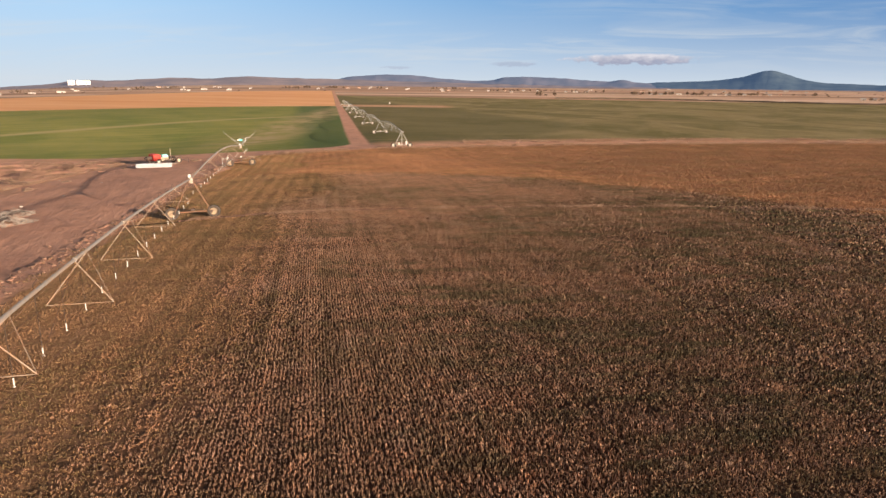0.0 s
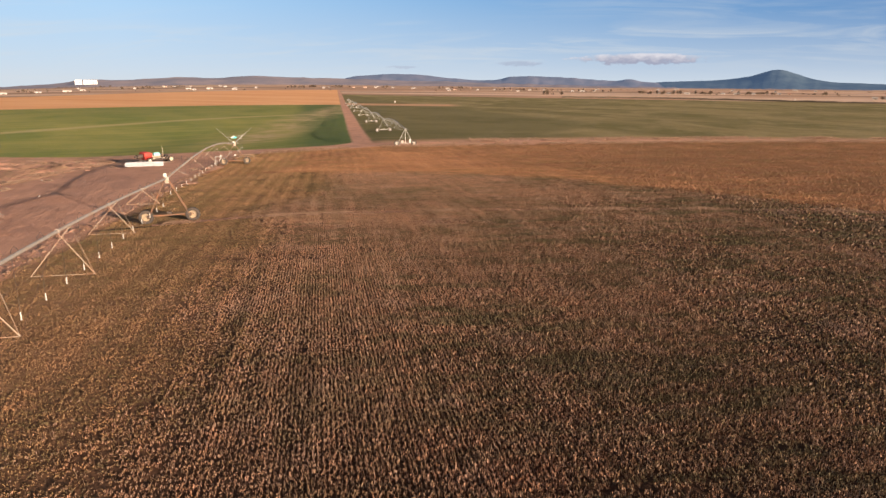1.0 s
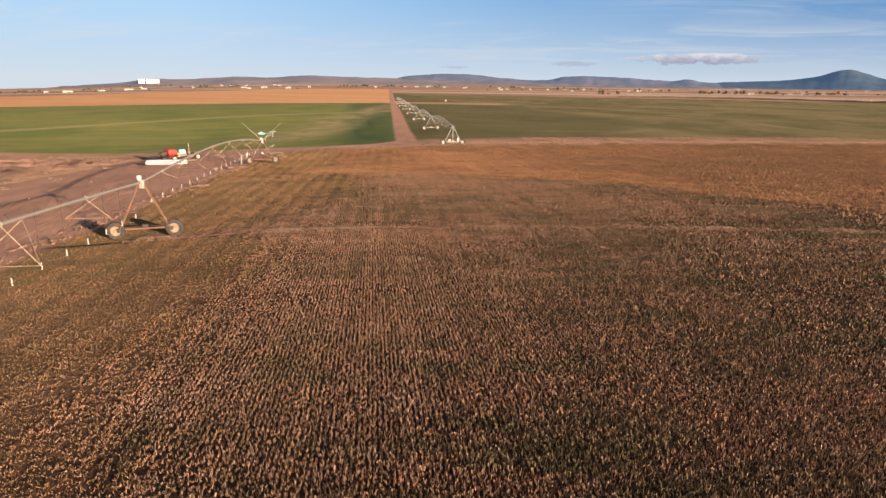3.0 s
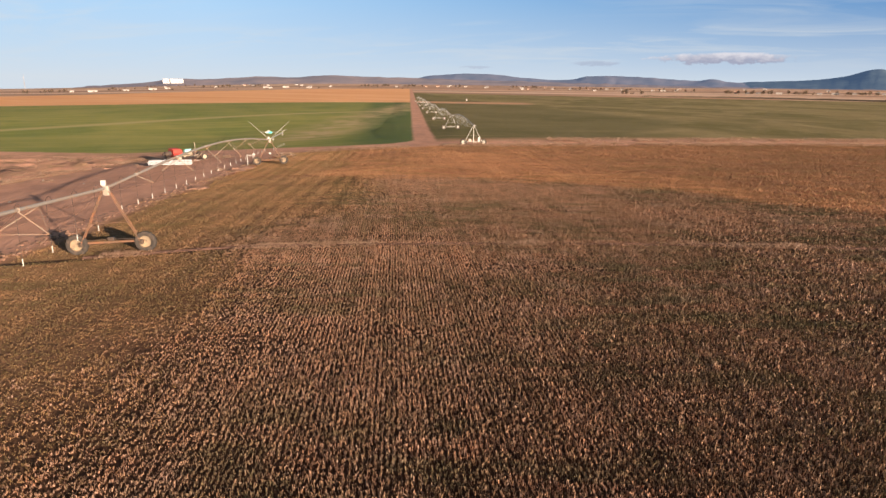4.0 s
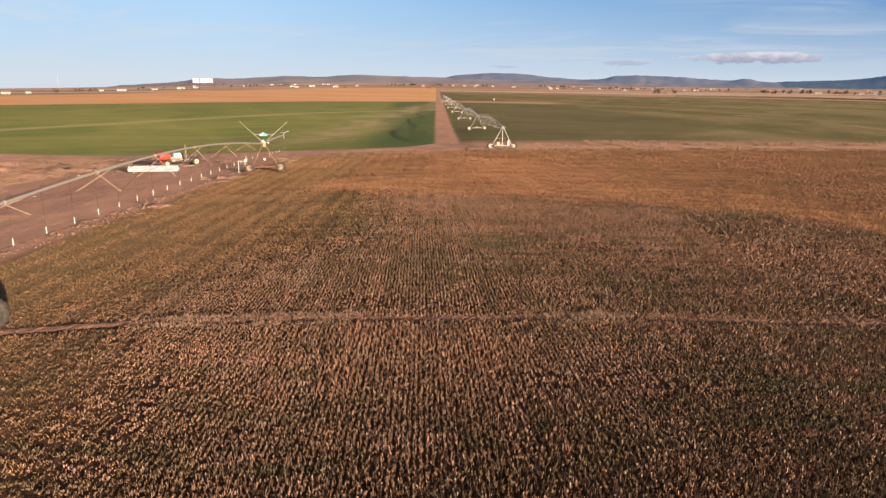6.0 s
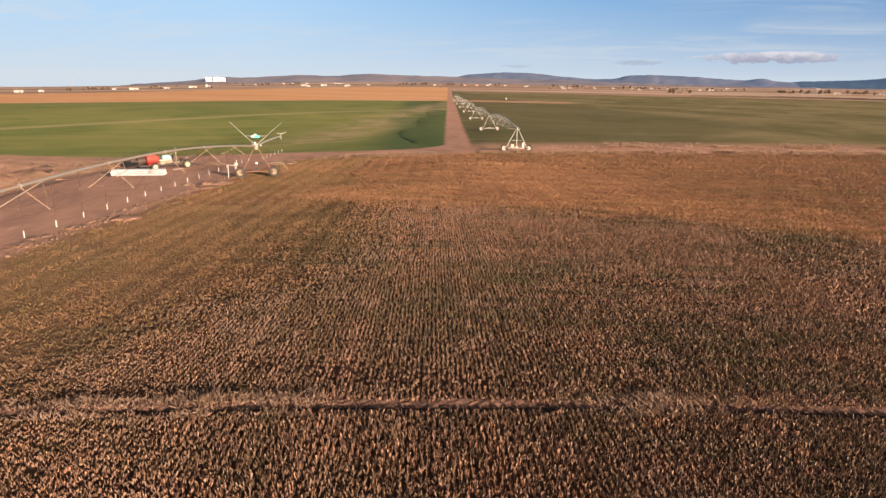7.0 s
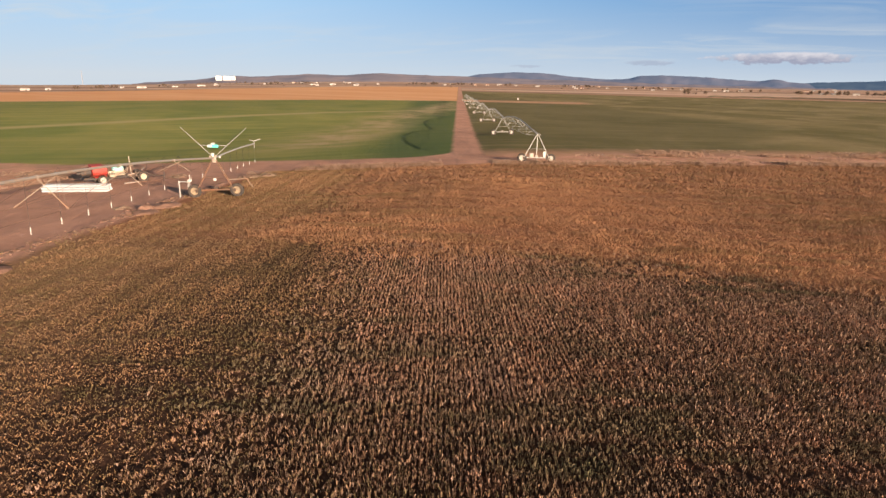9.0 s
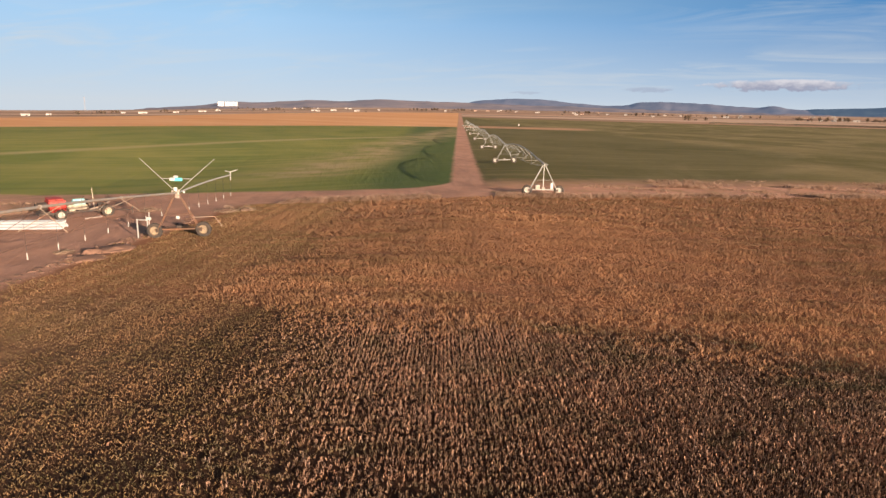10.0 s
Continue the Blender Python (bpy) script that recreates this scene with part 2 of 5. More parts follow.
    # olive field across the road
    olive = n.mix(n.spread(n.noise(n.place(pos, (1.5, 0.55, 1), -25), 0.012, 4, 0.6, 0.8), 0.42, 0.60), (0.165, 0.138, 0.052), (0.275, 0.215, 0.098))
    pale = n.noise(n.place(pos, (1.2, 0.5, 1), 15), 0.035, 5, 0.65, 0.6)
    olive = n.mix(n.math("MULTIPLY", n.spread(pale, 0.48, 0.70), 0.7), olive, (0.40, 0.31, 0.165))
    olive = n.mix(n.math("MULTIPLY", n.spread(fine, 0.45, 0.7), 0.3), olive, (0.12, 0.105, 0.038))
    wedge = n.math("ADD", n.math("MULTIPLY_ADD", x, -1.0, 62.0), n.math("MULTIPLY_ADD", n.math("ABSOLUTE", n.math("SUBTRACT", y, 300)), -0.33, n.math("MULTIPLY", fray, 14.0)))
    olive = n.mix(n.math("MULTIPLY", n.step(wedge, 14.0), 0.62), olive, (0.125, 0.112, 0.046))
    swath = n.noise(n.place(pos, (0.06, 1.0, 1), -14), 0.30, 4, 0.6, 0.4)
    olive = n.mix(n.math("MULTIPLY", n.spread(swath, 0.52, 0.70), 0.5), olive, (0.36, 0.275, 0.14))
    olive = n.mix(n.math("MULTIPLY", n.spread(n.noise(pos, 0.6, 4, 0.7), 0.52, 0.70), 0.45), olive, (0.10, 0.095, 0.040))
    # ploughed and stubble land farther off
    r_far = n.math("SQRT", n.math("ADD", n.math("MULTIPLY", x, x), n.math("MULTIPLY", y, y)))
    tan = n.mix(n.spread(n.noise(n.place(pos, (0.25, 1, 1), 4), 0.006, 3), 0.44, 0.56), (0.47, 0.28, 0.19), (0.66, 0.46, 0.34))
    tan = n.mix(n.math("MULTIPLY", n.spread(n.noise(n.place(pos, (0.3, 1, 1), -8), 0.004, 3), 0.48, 0.58), 0.75), tan, (0.24, 0.155, 0.105))
    rust = n.mix(n.spread(n.noise(n.place(pos, (0.2, 1, 1), 30), 0.02, 4), 0.35, 0.65), (0.72, 0.345, 0.155), (0.80, 0.44, 0.225))
    # who lies where
    left = n.step(n.math("SUBTRACT", -2.6, n.math("MULTIPLY_ADD", fray, 1.2, along)), 1.0)
    right = n.step(n.math("SUBTRACT", n.math("MULTIPLY_ADD", fray, 1.6, along), 2.6), 1.0)
    near_left = n.step(n.math("MULTIPLY_ADD", fray, 3.0, n.math("SUBTRACT", y, n.math("ADD", n.math("MULTIPLY_ADD", x, 0.09, 168.0), n.math("MULTIPLY", n.math("EXPONENT", n.math("MULTIPLY_ADD", along, 0.28, 0.7)), 9.0)))), 2.0)
    far_left = n.step(n.math("SUBTRACT", y, n.math("MULTIPLY_ADD", x, 0.55, 598)), 5.0)
    near_right = n.step(n.math("MULTIPLY_ADD", fray, 6.0, n.math("SUBTRACT", y, quad(182, 0.42, -0.0018, xm))), 16.0)
    far_right = n.step(n.math("SUBTRACT", y, n.math("MULTIPLY_ADD", x, -0.27, 900)), 6.0)
    c = n.mix(n.math("MULTIPLY", left, near_left), dirt, green)
    c = n.mix(n.math("MULTIPLY", left, far_left), c, rust)
    c = n.mix(n.math("MULTIPLY", right, near_right), c, olive)
    bare = n.math("MULTIPLY", n.step(n.math("SUBTRACT", 30.0, n.math("ABSOLUTE", n.math("SUBTRACT", y, 566))), 6.0), n.step(n.math("SUBTRACT", 4.0, x), 12.0))
    c = n.mix(n.math("MULTIPLY", right, bare), c, (0.52, 0.30, 0.18))
    c = n.mix(n.math("MULTIPLY", right, far_right), c, tan)
    c = n.mix(n.step(n.math("SUBTRACT", r_far, n.math("MULTIPLY_ADD", x, 1.05, 1650)), 40.0), c, tan)
    # weeds on the verges of the lane
    weed = n.math("MULTIPLY", n.spread(n.noise(pos, 0.28, 5, 0.7), 0.50, 0.62), n.math("SUBTRACT", 1.0, n.math("MULTIPLY", left, near_left)))
    verge = n.math("MULTIPLY", n.step(n.math("SUBTRACT", 11.0, n.math("ABSOLUTE", n.math("SUBTRACT", edge, 13.0))), 6.0), right)
    c = n.mix(n.math("MULTIPLY", n.math("MULTIPLY", weed, verge), 0.7), c, (0.38, 0.24, 0.12))
    rough_left = n.math("MULTIPLY", n.step(n.math("SUBTRACT", -60.0, n.math("MULTIPLY_ADD", fray, 10.0, n.math("MULTIPLY_ADD", y, 0.06, x))), 6.0), n.math("SUBTRACT", 1.0, n.math("MULTIPLY", left, near_left)))
    rough_left = n.math("MULTIPLY", rough_left, n.step(n.math("SUBTRACT", 172, y), 30.0))
    c = n.mix(n.math("MULTIPLY", rough_left, n.spread(n.noise(pos, 0.22, 5, 0.7), 0.42, 0.62)), c, (0.40, 0.245, 0.15))
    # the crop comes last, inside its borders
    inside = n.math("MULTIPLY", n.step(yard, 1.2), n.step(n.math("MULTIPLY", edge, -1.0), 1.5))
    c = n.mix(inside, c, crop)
    height = n.math("ADD", n.math("MULTIPLY", fine, 0.6), n.math("ADD", n.math("MULTIPLY", tiny, 0.15), n.math("ADD", n.math("MULTIPLY", ruts, 0.7), n.math("MULTIPLY", damp, 1.1))))
    n.surface(c, 0.95, 0.0, height, 0.22, 0.1)
    return m


def leaf_material(name, tones, scale, stretch, streaks=None, mixed=0.3, east_shade=0.0, thinness=0.42, edge_glow=0.0):
    """Dry leaves: each one of its own tone, in drifts across the field."""
    m, n = material(name)
    pos, x, y = zone_nodes(n)
    one = n.node("ShaderNodeNewGeometry").outputs["Random Per Island"]
    drift = n.noise(n.place(pos, stretch, -11.5), scale, 5, 0.6, 0.3)
    spot = n.noise(pos, 0.5, 4, 0.65)
    drill = n.noise(n.place(pos, (1.0, 0.03, 1), -11.5), 1.3, 3, 0.6)
    v = n.math("ADD", n.math("MULTIPLY_ADD", drift, 0.95, n.math("MULTIPLY_ADD", drill, 0.66, -0.505)), n.math("ADD", n.math("MULTIPLY", spot, 0.40), n.math("MULTIPLY_ADD", one, 0.32, -0.16)))
    q = n.math("MULTIPLY_ADD", y, 0.172, n.math("ADD", x, 20.8))
    lane = n.math("COSINE", n.math("MULTIPLY", n.math("MULTIPLY_ADD", n.noise(pos, 0.12, 2), 0.7, n.math("SUBTRACT", q, 8.5)), 2 * math.pi / 1.85))
    v = n.math("ADD", v, n.math("MULTIPLY", n.math("MULTIPLY", lane, 0.07), n.spread(q, 30.0, 13.0)))
    if east_shade:
        # tones darken eastward: dimmer light on that side is put into the leaf colour
        v = n.math("SUBTRACT", v, n.math("MULTIPLY", n.spread(x, 2.0, 34.0), east_shade))
    ramp = n.node("ShaderNodeValToRGB")
    if edge_glow:
        # the border towards the crop ripens paler
        border = n.math("SUBTRACT", y, n.math("SUBTRACT", 105.5, n.math("MULTIPLY", n.math("POWER", n.math("MAXIMUM", n.math("ADD", x, 12), 0.0), 2.0), 0.010)))
        v = n.math("ADD", v, n.math("MULTIPLY_ADD", n.spread(n.math("MULTIPLY_ADD", n.noise(pos, 0.08, 3), 14.0, border), 28.0, 12.0), edge_glow, -0.5 * edge_glow))
    n.put(ramp.inputs[0], v)
    stops = ramp.color_ramp.elements
    while len(stops) < len(tones):
        stops.new(0.5)
    for stop, (at, color) in zip(stops, tones):
        stop.position, stop.color = at, (*color, 1)
    c = n.mix(n.math("MULTIPLY", n.spread(n.noise(pos, 30.0, 2), 0.3, 0.7), 0.35), ramp.outputs[0], (0.10, 0.065, 0.045))
    kind = n.math("FRACT", n.math("MULTIPLY", one, 17.3))
    c = n.mix(n.math("MULTIPLY", n.step(n.math("SUBTRACT", kind, 0.80), 0.02), 0.7 * mixed), c, (0.37, 0.25, 0.195))
    c = n.mix(n.math("MULTIPLY", n.step(n.math("SUBTRACT", 0.22, kind), 0.02), 0.75 * mixed), c, (0.085, 0.040, 0.028))
    if streaks:
        band = n.noise(n.place(pos, (0.22, 1.0, 1), -9.0), 0.75, 4, 0.62, 0.5)
        where = n.noise(pos, 0.045, 3)
        pick = n.math("MULTIPLY", n.spread(band, 0.46, 0.60), n.spread(n.math("MULTIPLY_ADD", n.spread(x, -4.0, 30.0), 0.11, where), 0.38, 0.58))
        c = n.mix(n.math("MULTIPLY", pick, 0.7), c, streaks)
        tuft = n.noise(n.place(pos, (0.6, 1.0, 1), -9.0), 0.8, 3, 0.6, 0.4)
        c = n.mix(n.math("MULTIPLY", n.spread(tuft, 0.60, 0.68), 0.55), c, tuple(0.75 * k for k in streaks))
        bleached = n.noise(pos, 0.33, 3, 0.6)
        c = n.mix(n.math("MULTIPLY", n.spread(bleached, 0.54, 0.70), 0.35 * mixed), c, (0.43, 0.285, 0.225))
    p = n.surface(c, 0.8, 0.0, None, 0.1, 0.2)
    thin = n.node("ShaderNodeBsdfTranslucent")
    n.put(thin.inputs[0], c)
    both = n.node("ShaderNodeMixShader")
    both.inputs[0].default_value = thinness
    n.tree.links.new(p.outputs[0], both.inputs[1])
    n.tree.links.new(thin.outputs[0], both.inputs[2])
    n.tree.links.new(both.outputs[0], [o for o in n.tree.nodes if o.type == "OUTPUT_MATERIAL"][0].inputs[0])
    return m


GROUND = ground_material()
CROP_LEAF = leaf_material("dry_crop_leaves", [(0.24, (0.160, 0.122, 0.060)), (0.37, (0.285, 0.172, 0.098)), (0.50, (0.405, 0.236, 0.148)),
                                              (0.62, (0.510, 0.296, 0.196)), (0.76, (0.540, 0.268, 0.150))], 0.055, (0.45, 1.3, 1), (0.120, 0.112, 0.058), 1.0, 0.12, 0.22)
STRAW = leaf_material("dry_straw", [(0.24, (0.221, 0.118, 0.065)), (0.40, (0.352, 0.181, 0.096)), (0.55, (0.457, 0.237, 0.122)),
                                    (0.68, (0.517, 0.263, 0.127)), (0.80, (0.630, 0.353, 0.181))], 0.07, (0.8, 1.2, 1), (0.15, 0.105, 0.050), 0.3, 0.14, 0.4, 0.12)
MOWN = leaf_material("yellowed_crop_leaves", [(0.26, (0.217, 0.156, 0.062)), (0.40, (0.352, 0.223, 0.100)), (0.54, (0.475, 0.281, 0.138)),
                                              (0.68, (0.523, 0.293, 0.146)), (0.80, (0.549, 0.296, 0.146))], 0.16, (1.4, 0.3, 1), (0.135, 0.120, 0.050))
PALE_STRAW = leaf_material("bleached_grass", [(0.24, (0.264, 0.156, 0.101)), (0.42, (0.360, 0.227, 0.154)), (0.55, (0.456, 0.305, 0.217)),
                                              (0.68, (0.396, 0.260, 0.182)), (0.80, (0.504, 0.377, 0.280))], 0.2, (1, 1, 1))
RUT_SOIL = plain("pinkish_dry_soil", (0.15, 0.080, 0.058), 0.95, 0.0, 0.3, 1.5, (0.12, 0.07, 0.05), 0.7, 0.02)
YARD_SOIL = plain("thrown_up_soil", (0.34, 0.19, 0.13), 0.95, 0.0, 0.35, 1.5, (0.24, 0.13, 0.09), 0.6, 0.02)
CLOD = plain("soil", (0.22, 0.13, 0.09), 0.95, 0.0, 0.4, 2.0, (0.10, 0.065, 0.05), 0.6, 0.02)
BRUSH = plain("dead_wood", (0.22, 0.15, 0.10), 0.9, 0.0, 0.4, 3.0, (0.36, 0.27, 0.19), 0.6)
GREY_WOOD = plain("bleached_wood", (0.34, 0.29, 0.25), 0.9, 0.0, 0.4, 3.0, (0.2, 0.16, 0.13), 0.5)
TREE_LEAF = plain("far_foliage", (0.115, 0.078, 0.052), 0.9, 0.0, 0.4, 0.2, (0.045, 0.048, 0.030), 0.7)
BARK = plain("bark", (0.12, 0.085, 0.06), 0.9)
WALL_WHITE = plain("white_wall", (0.42, 0.38, 0.34), 0.8, 0.0, 0.1, 0.2)
WALL_TAN = plain("tan_wall", (0.46, 0.35, 0.27), 0.8, 0.0, 0.15, 0.2)
ROOF_RED = plain("rusty_roof", (0.30, 0.13, 0.09), 0.8, 0.0, 0.2, 0.3)
ROOF_GREY = plain("grey_roof", (0.30, 0.27, 0.26), 0.7, 0.0, 0.2, 0.3)
DOOR_DARK = plain("dark_opening", (0.05, 0.045, 0.04), 0.7)


# ---- building blocks ----
def mesh_of(bm, name):
    data = bpy.data.meshes.new(name)
    bm.normal_update()
    bm.to_mesh(data)
    bm.free()
    return data


def part(name, bm, mat, parent=None, label=""):
    """Links a bmesh as one mesh object under a thing or a part."""
    ob = new(name, mesh_of(bm, name) if isinstance(bm, bmesh.types.BMesh) else bm)
    if not ob.data.materials:
        ob.data.materials.append(mat)
    if parent is not None:
        ob.parent = parent
        ob.matrix_parent_inverse = Matrix()
    return tagged(ob, label)


def thing(name, at, label, category, group="", turn=0.0):
    ob = new(name)
    ob.matrix_basis = Matrix.Translation(at) @ Matrix.Rotation(turn, 4, "Z")
    ob.empty_display_size = 0.3
    return tagged(ob, label, category, group)


def tube(bm, a, b, r, seg=8, r2=None):
    a, b = Vector(a), Vector(b)
    way = b - a
    m = Matrix.Translation((a + b) / 2) @ way.to_track_quat("Z", "Y").to_matrix().to_4x4()
    bmesh.ops.create_cone(bm, cap_ends=True, segments=seg, radius1=r, radius2=r if r2 is None else r2, depth=way.length, matrix=m)
    return bm


def run(bm, points, r, seg=8):
    """A bent tube through points, in one skin."""
    points = [Vector(p) for p in points]
    rings = []
    for i, p in enumerate(points):
        way = (points[min(i + 1, len(points) - 1)] - points[max(i - 1, 0)]).normalized()
        side = way.cross(Vector((0, 0, 1)))
        side = side.normalized() if side.length > 1e-4 else Vector((1, 0, 0))
        up = side.cross(way)
        rings.append([bm.verts.new(p + r * (math.cos(k) * side + math.sin(k) * up)) for k in (2 * math.pi * j / seg for j in range(seg))])
    for a, b in zip(rings, rings[1:]):
        for j in range(seg):
            bm.faces.new((a[j], a[(j + 1) % seg], b[(j + 1) % seg], b[j]))
    bm.faces.new(rings[0][::-1])
    bm.faces.new(rings[-1])
    return bm


def box(bm, centre, size, bevel=0.0, turn=None):
    got = bmesh.ops.create_cube(bm, size=1.0, matrix=Matrix.Translation(centre) @ (turn or Matrix()) @ Matrix.Diagonal((*size, 1)))
    if bevel:
        edges = list({e for v in got["verts"] for e in v.link_edges})
        bmesh.ops.bevel(bm, geom=edges, offset=bevel, segments=2, affect="EDGES", profile=0.5)
    return bm


def bm_new():
    return bmesh.new()


def tyre_mesh(radius, width, name="tyre"):
    """A lugged farm tyre round the x axis."""
    bm = bm_new()
    seg, prof = 32, [(0.56, -0.42), (0.80, -0.5), (0.95, -0.40), (1.0, -0.18), (1.0, 0.18), (0.95, 0.40), (0.80, 0.5), (0.56, 0.42)]
    rings = []
    for j in range(seg):
        k = 2 * math.pi * j / seg
        lug = 1.0 if j % 2 else 0.95
        rings.append([bm.verts.new((width * q, radius * p * (lug if p > 0.9 else 1) * math.cos(k), radius * p * (lug if p > 0.9 else 1) * math.sin(k))) for p, q in prof])
    for j in range(seg):
        a, b = rings[j], rings[(j + 1) % seg]
        for i in range(len(prof)):
            i2 = (i + 1) % len(prof)
            bm.faces.new((a[i], a[i2], b[i2], b[i]))
    bmesh.ops.recalc_face_normals(bm, faces=bm.faces)
    return mesh_of(bm, name)


def rim_mesh(radius, width, name="rim"):
    """A dished steel wheel disc with a hub, round the x axis."""
    bm = bm_new()
    seg, prof = 24, [(0.0, 0.50), (0.20, 0.50), (0.24, 0.30), (0.60, 0.10), (0.86, 0.16), (0.94, 0.46), (1.0, 0.48), (1.0, -0.48), (0.94, -0.46), (0.86, -0.10), (0.24, -0.10), (0.2, -0.4), (0.0, -0.4)]
    rings = []
    for p, q in prof:
        if p == 0.0:
            rings.append([bm.verts.new((width * q, 0, 0))] * seg)
        else:
            rings.append([bm.verts.new((width * q, radius * p * math.cos(2 * math.pi * j / seg), radius * p * math.sin(2 * math.pi * j / seg))) for j in range(seg)])
    for a, b in zip(rings, rings[1:]):
        for j in range(seg):
            j2 = (j + 1) % seg
            ring = [v for i, v in enumerate((a[j], a[j2], b[j2], b[j])) if v not in (a[j], a[j2], b[j2], b[j])[:i]]
            bm.faces.new(ring)
    bmesh.ops.recalc_face_normals(bm, faces=bm.faces)
    return mesh_of(bm, name)


# ---- ground, in one sheet to the horizon ----
def spaced(lo, hi, near_lo, near_hi, step, grow):
    vals = list(np.arange(near_lo, near_hi + 1e-6, step))
    d = step
    while vals[-1] < hi:
        d *= grow
        vals.append(min(vals[-1] + d, hi))
    d = step
    while vals[0] > lo:
        d *= grow
        vals.insert(0, max(vals[0] - d, lo))
    return np.array(vals)


def build_ground():
    xs = spaced(-4850, 4850, -90, 90, 1.5, 1.12)
    ys = spaced(-900, 4850, -12, 200, 1.5, 1.12)
    X, Y = np.meshgrid(xs, ys)
    Z = land(X, Y)
    yard = smooth(yard_edge(Y) - X, 0.0, 3.0) * smooth(field_edge(X) + 8 - Y, 0, 6) * smooth(110 - np.abs(X), 0, 20)
    rng = np.random.default_rng(4)
    Z = Z + yard * rng.normal(0, 0.035, Z.shape)
    # clods and weeds thrown up along the yard's border and west of it
    Z = Z + 0.10 * np.exp(-((X - yard_edge(Y) + 0.8) / 1.1) ** 2) * (Y < field_edge(X)) * (Y > -10) * rng.uniform(0.2, 1.2, Z.shape)
    bank = smooth(-61 - 0.06 * Y - X, 0, 6) * smooth(160 - Y, 0, 30) * smooth(X + 130, 0, 20) * smooth(Y - 20, 0, 20)
    Z = Z + bank * rng.normal(0.22, 0.30, Z.shape)
    # wheel ruts across the crop
    Z = Z - 0.04 * np.exp(-((Y - track(X)) / 0.8) ** 2) * (np.abs(X) < 70)
    nx, ny = len(xs), len(ys)
    i = np.arange(nx * ny).reshape(ny, nx)
    quads = np.stack([i[:-1, :-1], i[:-1, 1:], i[1:, 1:], i[1:, :-1]], -1).reshape(-1, 4)
    data = bpy.data.meshes.new("ground")
    data.from_pydata(np.stack([X, Y, Z], -1).reshape(-1, 3), [], quads)
    data.polygons.foreach_set("use_smooth", [True] * len(data.polygons))
    data.materials.append(GROUND)
    tagged(new("ground", data), "flat farmland of brown crop, bare lane and green fields", "ground", kind="structure")


build_ground()


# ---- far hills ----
def hill_material(name, base, dark, haze, light):
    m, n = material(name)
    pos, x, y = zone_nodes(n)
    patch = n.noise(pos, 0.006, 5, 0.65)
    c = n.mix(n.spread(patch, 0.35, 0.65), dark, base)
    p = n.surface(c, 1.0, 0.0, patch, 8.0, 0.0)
    # a faint blue emission stands in for the haze of distance
    n.put(p.inputs["Emission Color"], haze)
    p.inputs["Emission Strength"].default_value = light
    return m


HALL_WHITE = plain("white_hall_wall", (0.55, 0.54, 0.52), 0.8, 0.0, 0.1, 0.2)
# haze is painted in: bluish base tones and emission, stronger farther off
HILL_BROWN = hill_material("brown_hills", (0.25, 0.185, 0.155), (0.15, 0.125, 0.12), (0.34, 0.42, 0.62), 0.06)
HILL_BLUE = hill_material("hazed_far_hills", (0.13, 0.12, 0.13), (0.08, 0.085, 0.10), (0.28, 0.42, 0.72), 0.075)
PEAK_BLUE = hill_material("hazed_wooded_mountain", (0.06, 0.08, 0.08), (0.03, 0.045, 0.05), (0.20, 0.33, 0.60), 0.085)


def ridge(name, mat, distance, depth, profile, label, seed):
    """A range of hills at a distance: profile gives bearing and height of its skyline, in degrees as seen from the field."""
    rng = random.Random(seed)
    a = np.linspace(profile[0][0], profile[-1][0], 160)
    e = np.interp(a, [p[0] for p in profile], [p[1] for p in profile])
    e = np.convolve(np.pad(e, 2, mode="edge"), np.ones(5) / 5, "valid")
    verts, faces = [], []
    rows = ((-1.0, 0.0), (-0.6, 0.38), (-0.3, 0.72), (-0.1, 0.94), (0.0, 1.0), (0.25, 0.7), (0.5, 0.0))
    for off, share in rows:
        for v, h in zip(a, e):
            k = noise.noise((v * 0.9, seed, off * 2.2)) + 0.5 * noise.noise((v * 2.6, seed, off * 5 + 3))
            d = distance + off * depth * (1 + 0.12 * k)
            top = 12 + distance * math.tan(radians(h)) + (3.0 * k if share == 1.0 else 7.0 * k * share)
            px, py = d * math.sin(radians(v)), d * math.cos(radians(v))
            low_z = float(land(px, py)) - 6
            verts.append((px, py, low_z + max(top - low_z, 0.5) * share))
    n = len(a)
    for i in range(len(rows) - 1):
        faces += [(i * n + j, i * n + j + 1, (i + 1) * n + j + 1, (i + 1) * n + j) for j in range(n - 1)]
    data = bpy.data.meshes.new(name)
    data.from_pydata(verts, [], faces)
    data.polygons.foreach_set("use_smooth", [True] * len(data.polygons))
    data.materials.append(mat)
    tagged(new(name, data), label, "hills", kind="structure")


ridge("backdrop_peak", PEAK_BLUE, 4500, 500, [(15.5, 0.2), (17.2, 0.42), (19.4, 0.52), (21.2, 0.58), (22.8, 0.70), (24.3, 0.95), (25.3, 1.28), (25.9, 1.46), (26.5, 1.40), (27.3, 1.14), (28.2, 0.84), (29.0, 0.64), (30.0, 0.50), (31.4, 0.46), (33.7, 0.36), (36, 0.45), (40, 0.2)], "wooded mountain with a long ridge, blue from painted haze", 3)
ridge("backdrop_hills", HILL_BLUE, 4400, 400, [(-10, 0.3), (-8.1, 0.70), (-5.2, 0.90), (-2.8, 0.88), (-0.4, 0.62), (2.2, 0.45), (4.0, 0.50), (5.2, 0.78), (6.9, 0.84), (9.3, 0.77), (12.2, 0.58), (14.0, 0.50), (15.1, 0.68), (15.9, 0.48), (19, 0.2)], "low hills on the horizon, tinted blue with painted haze", 5)
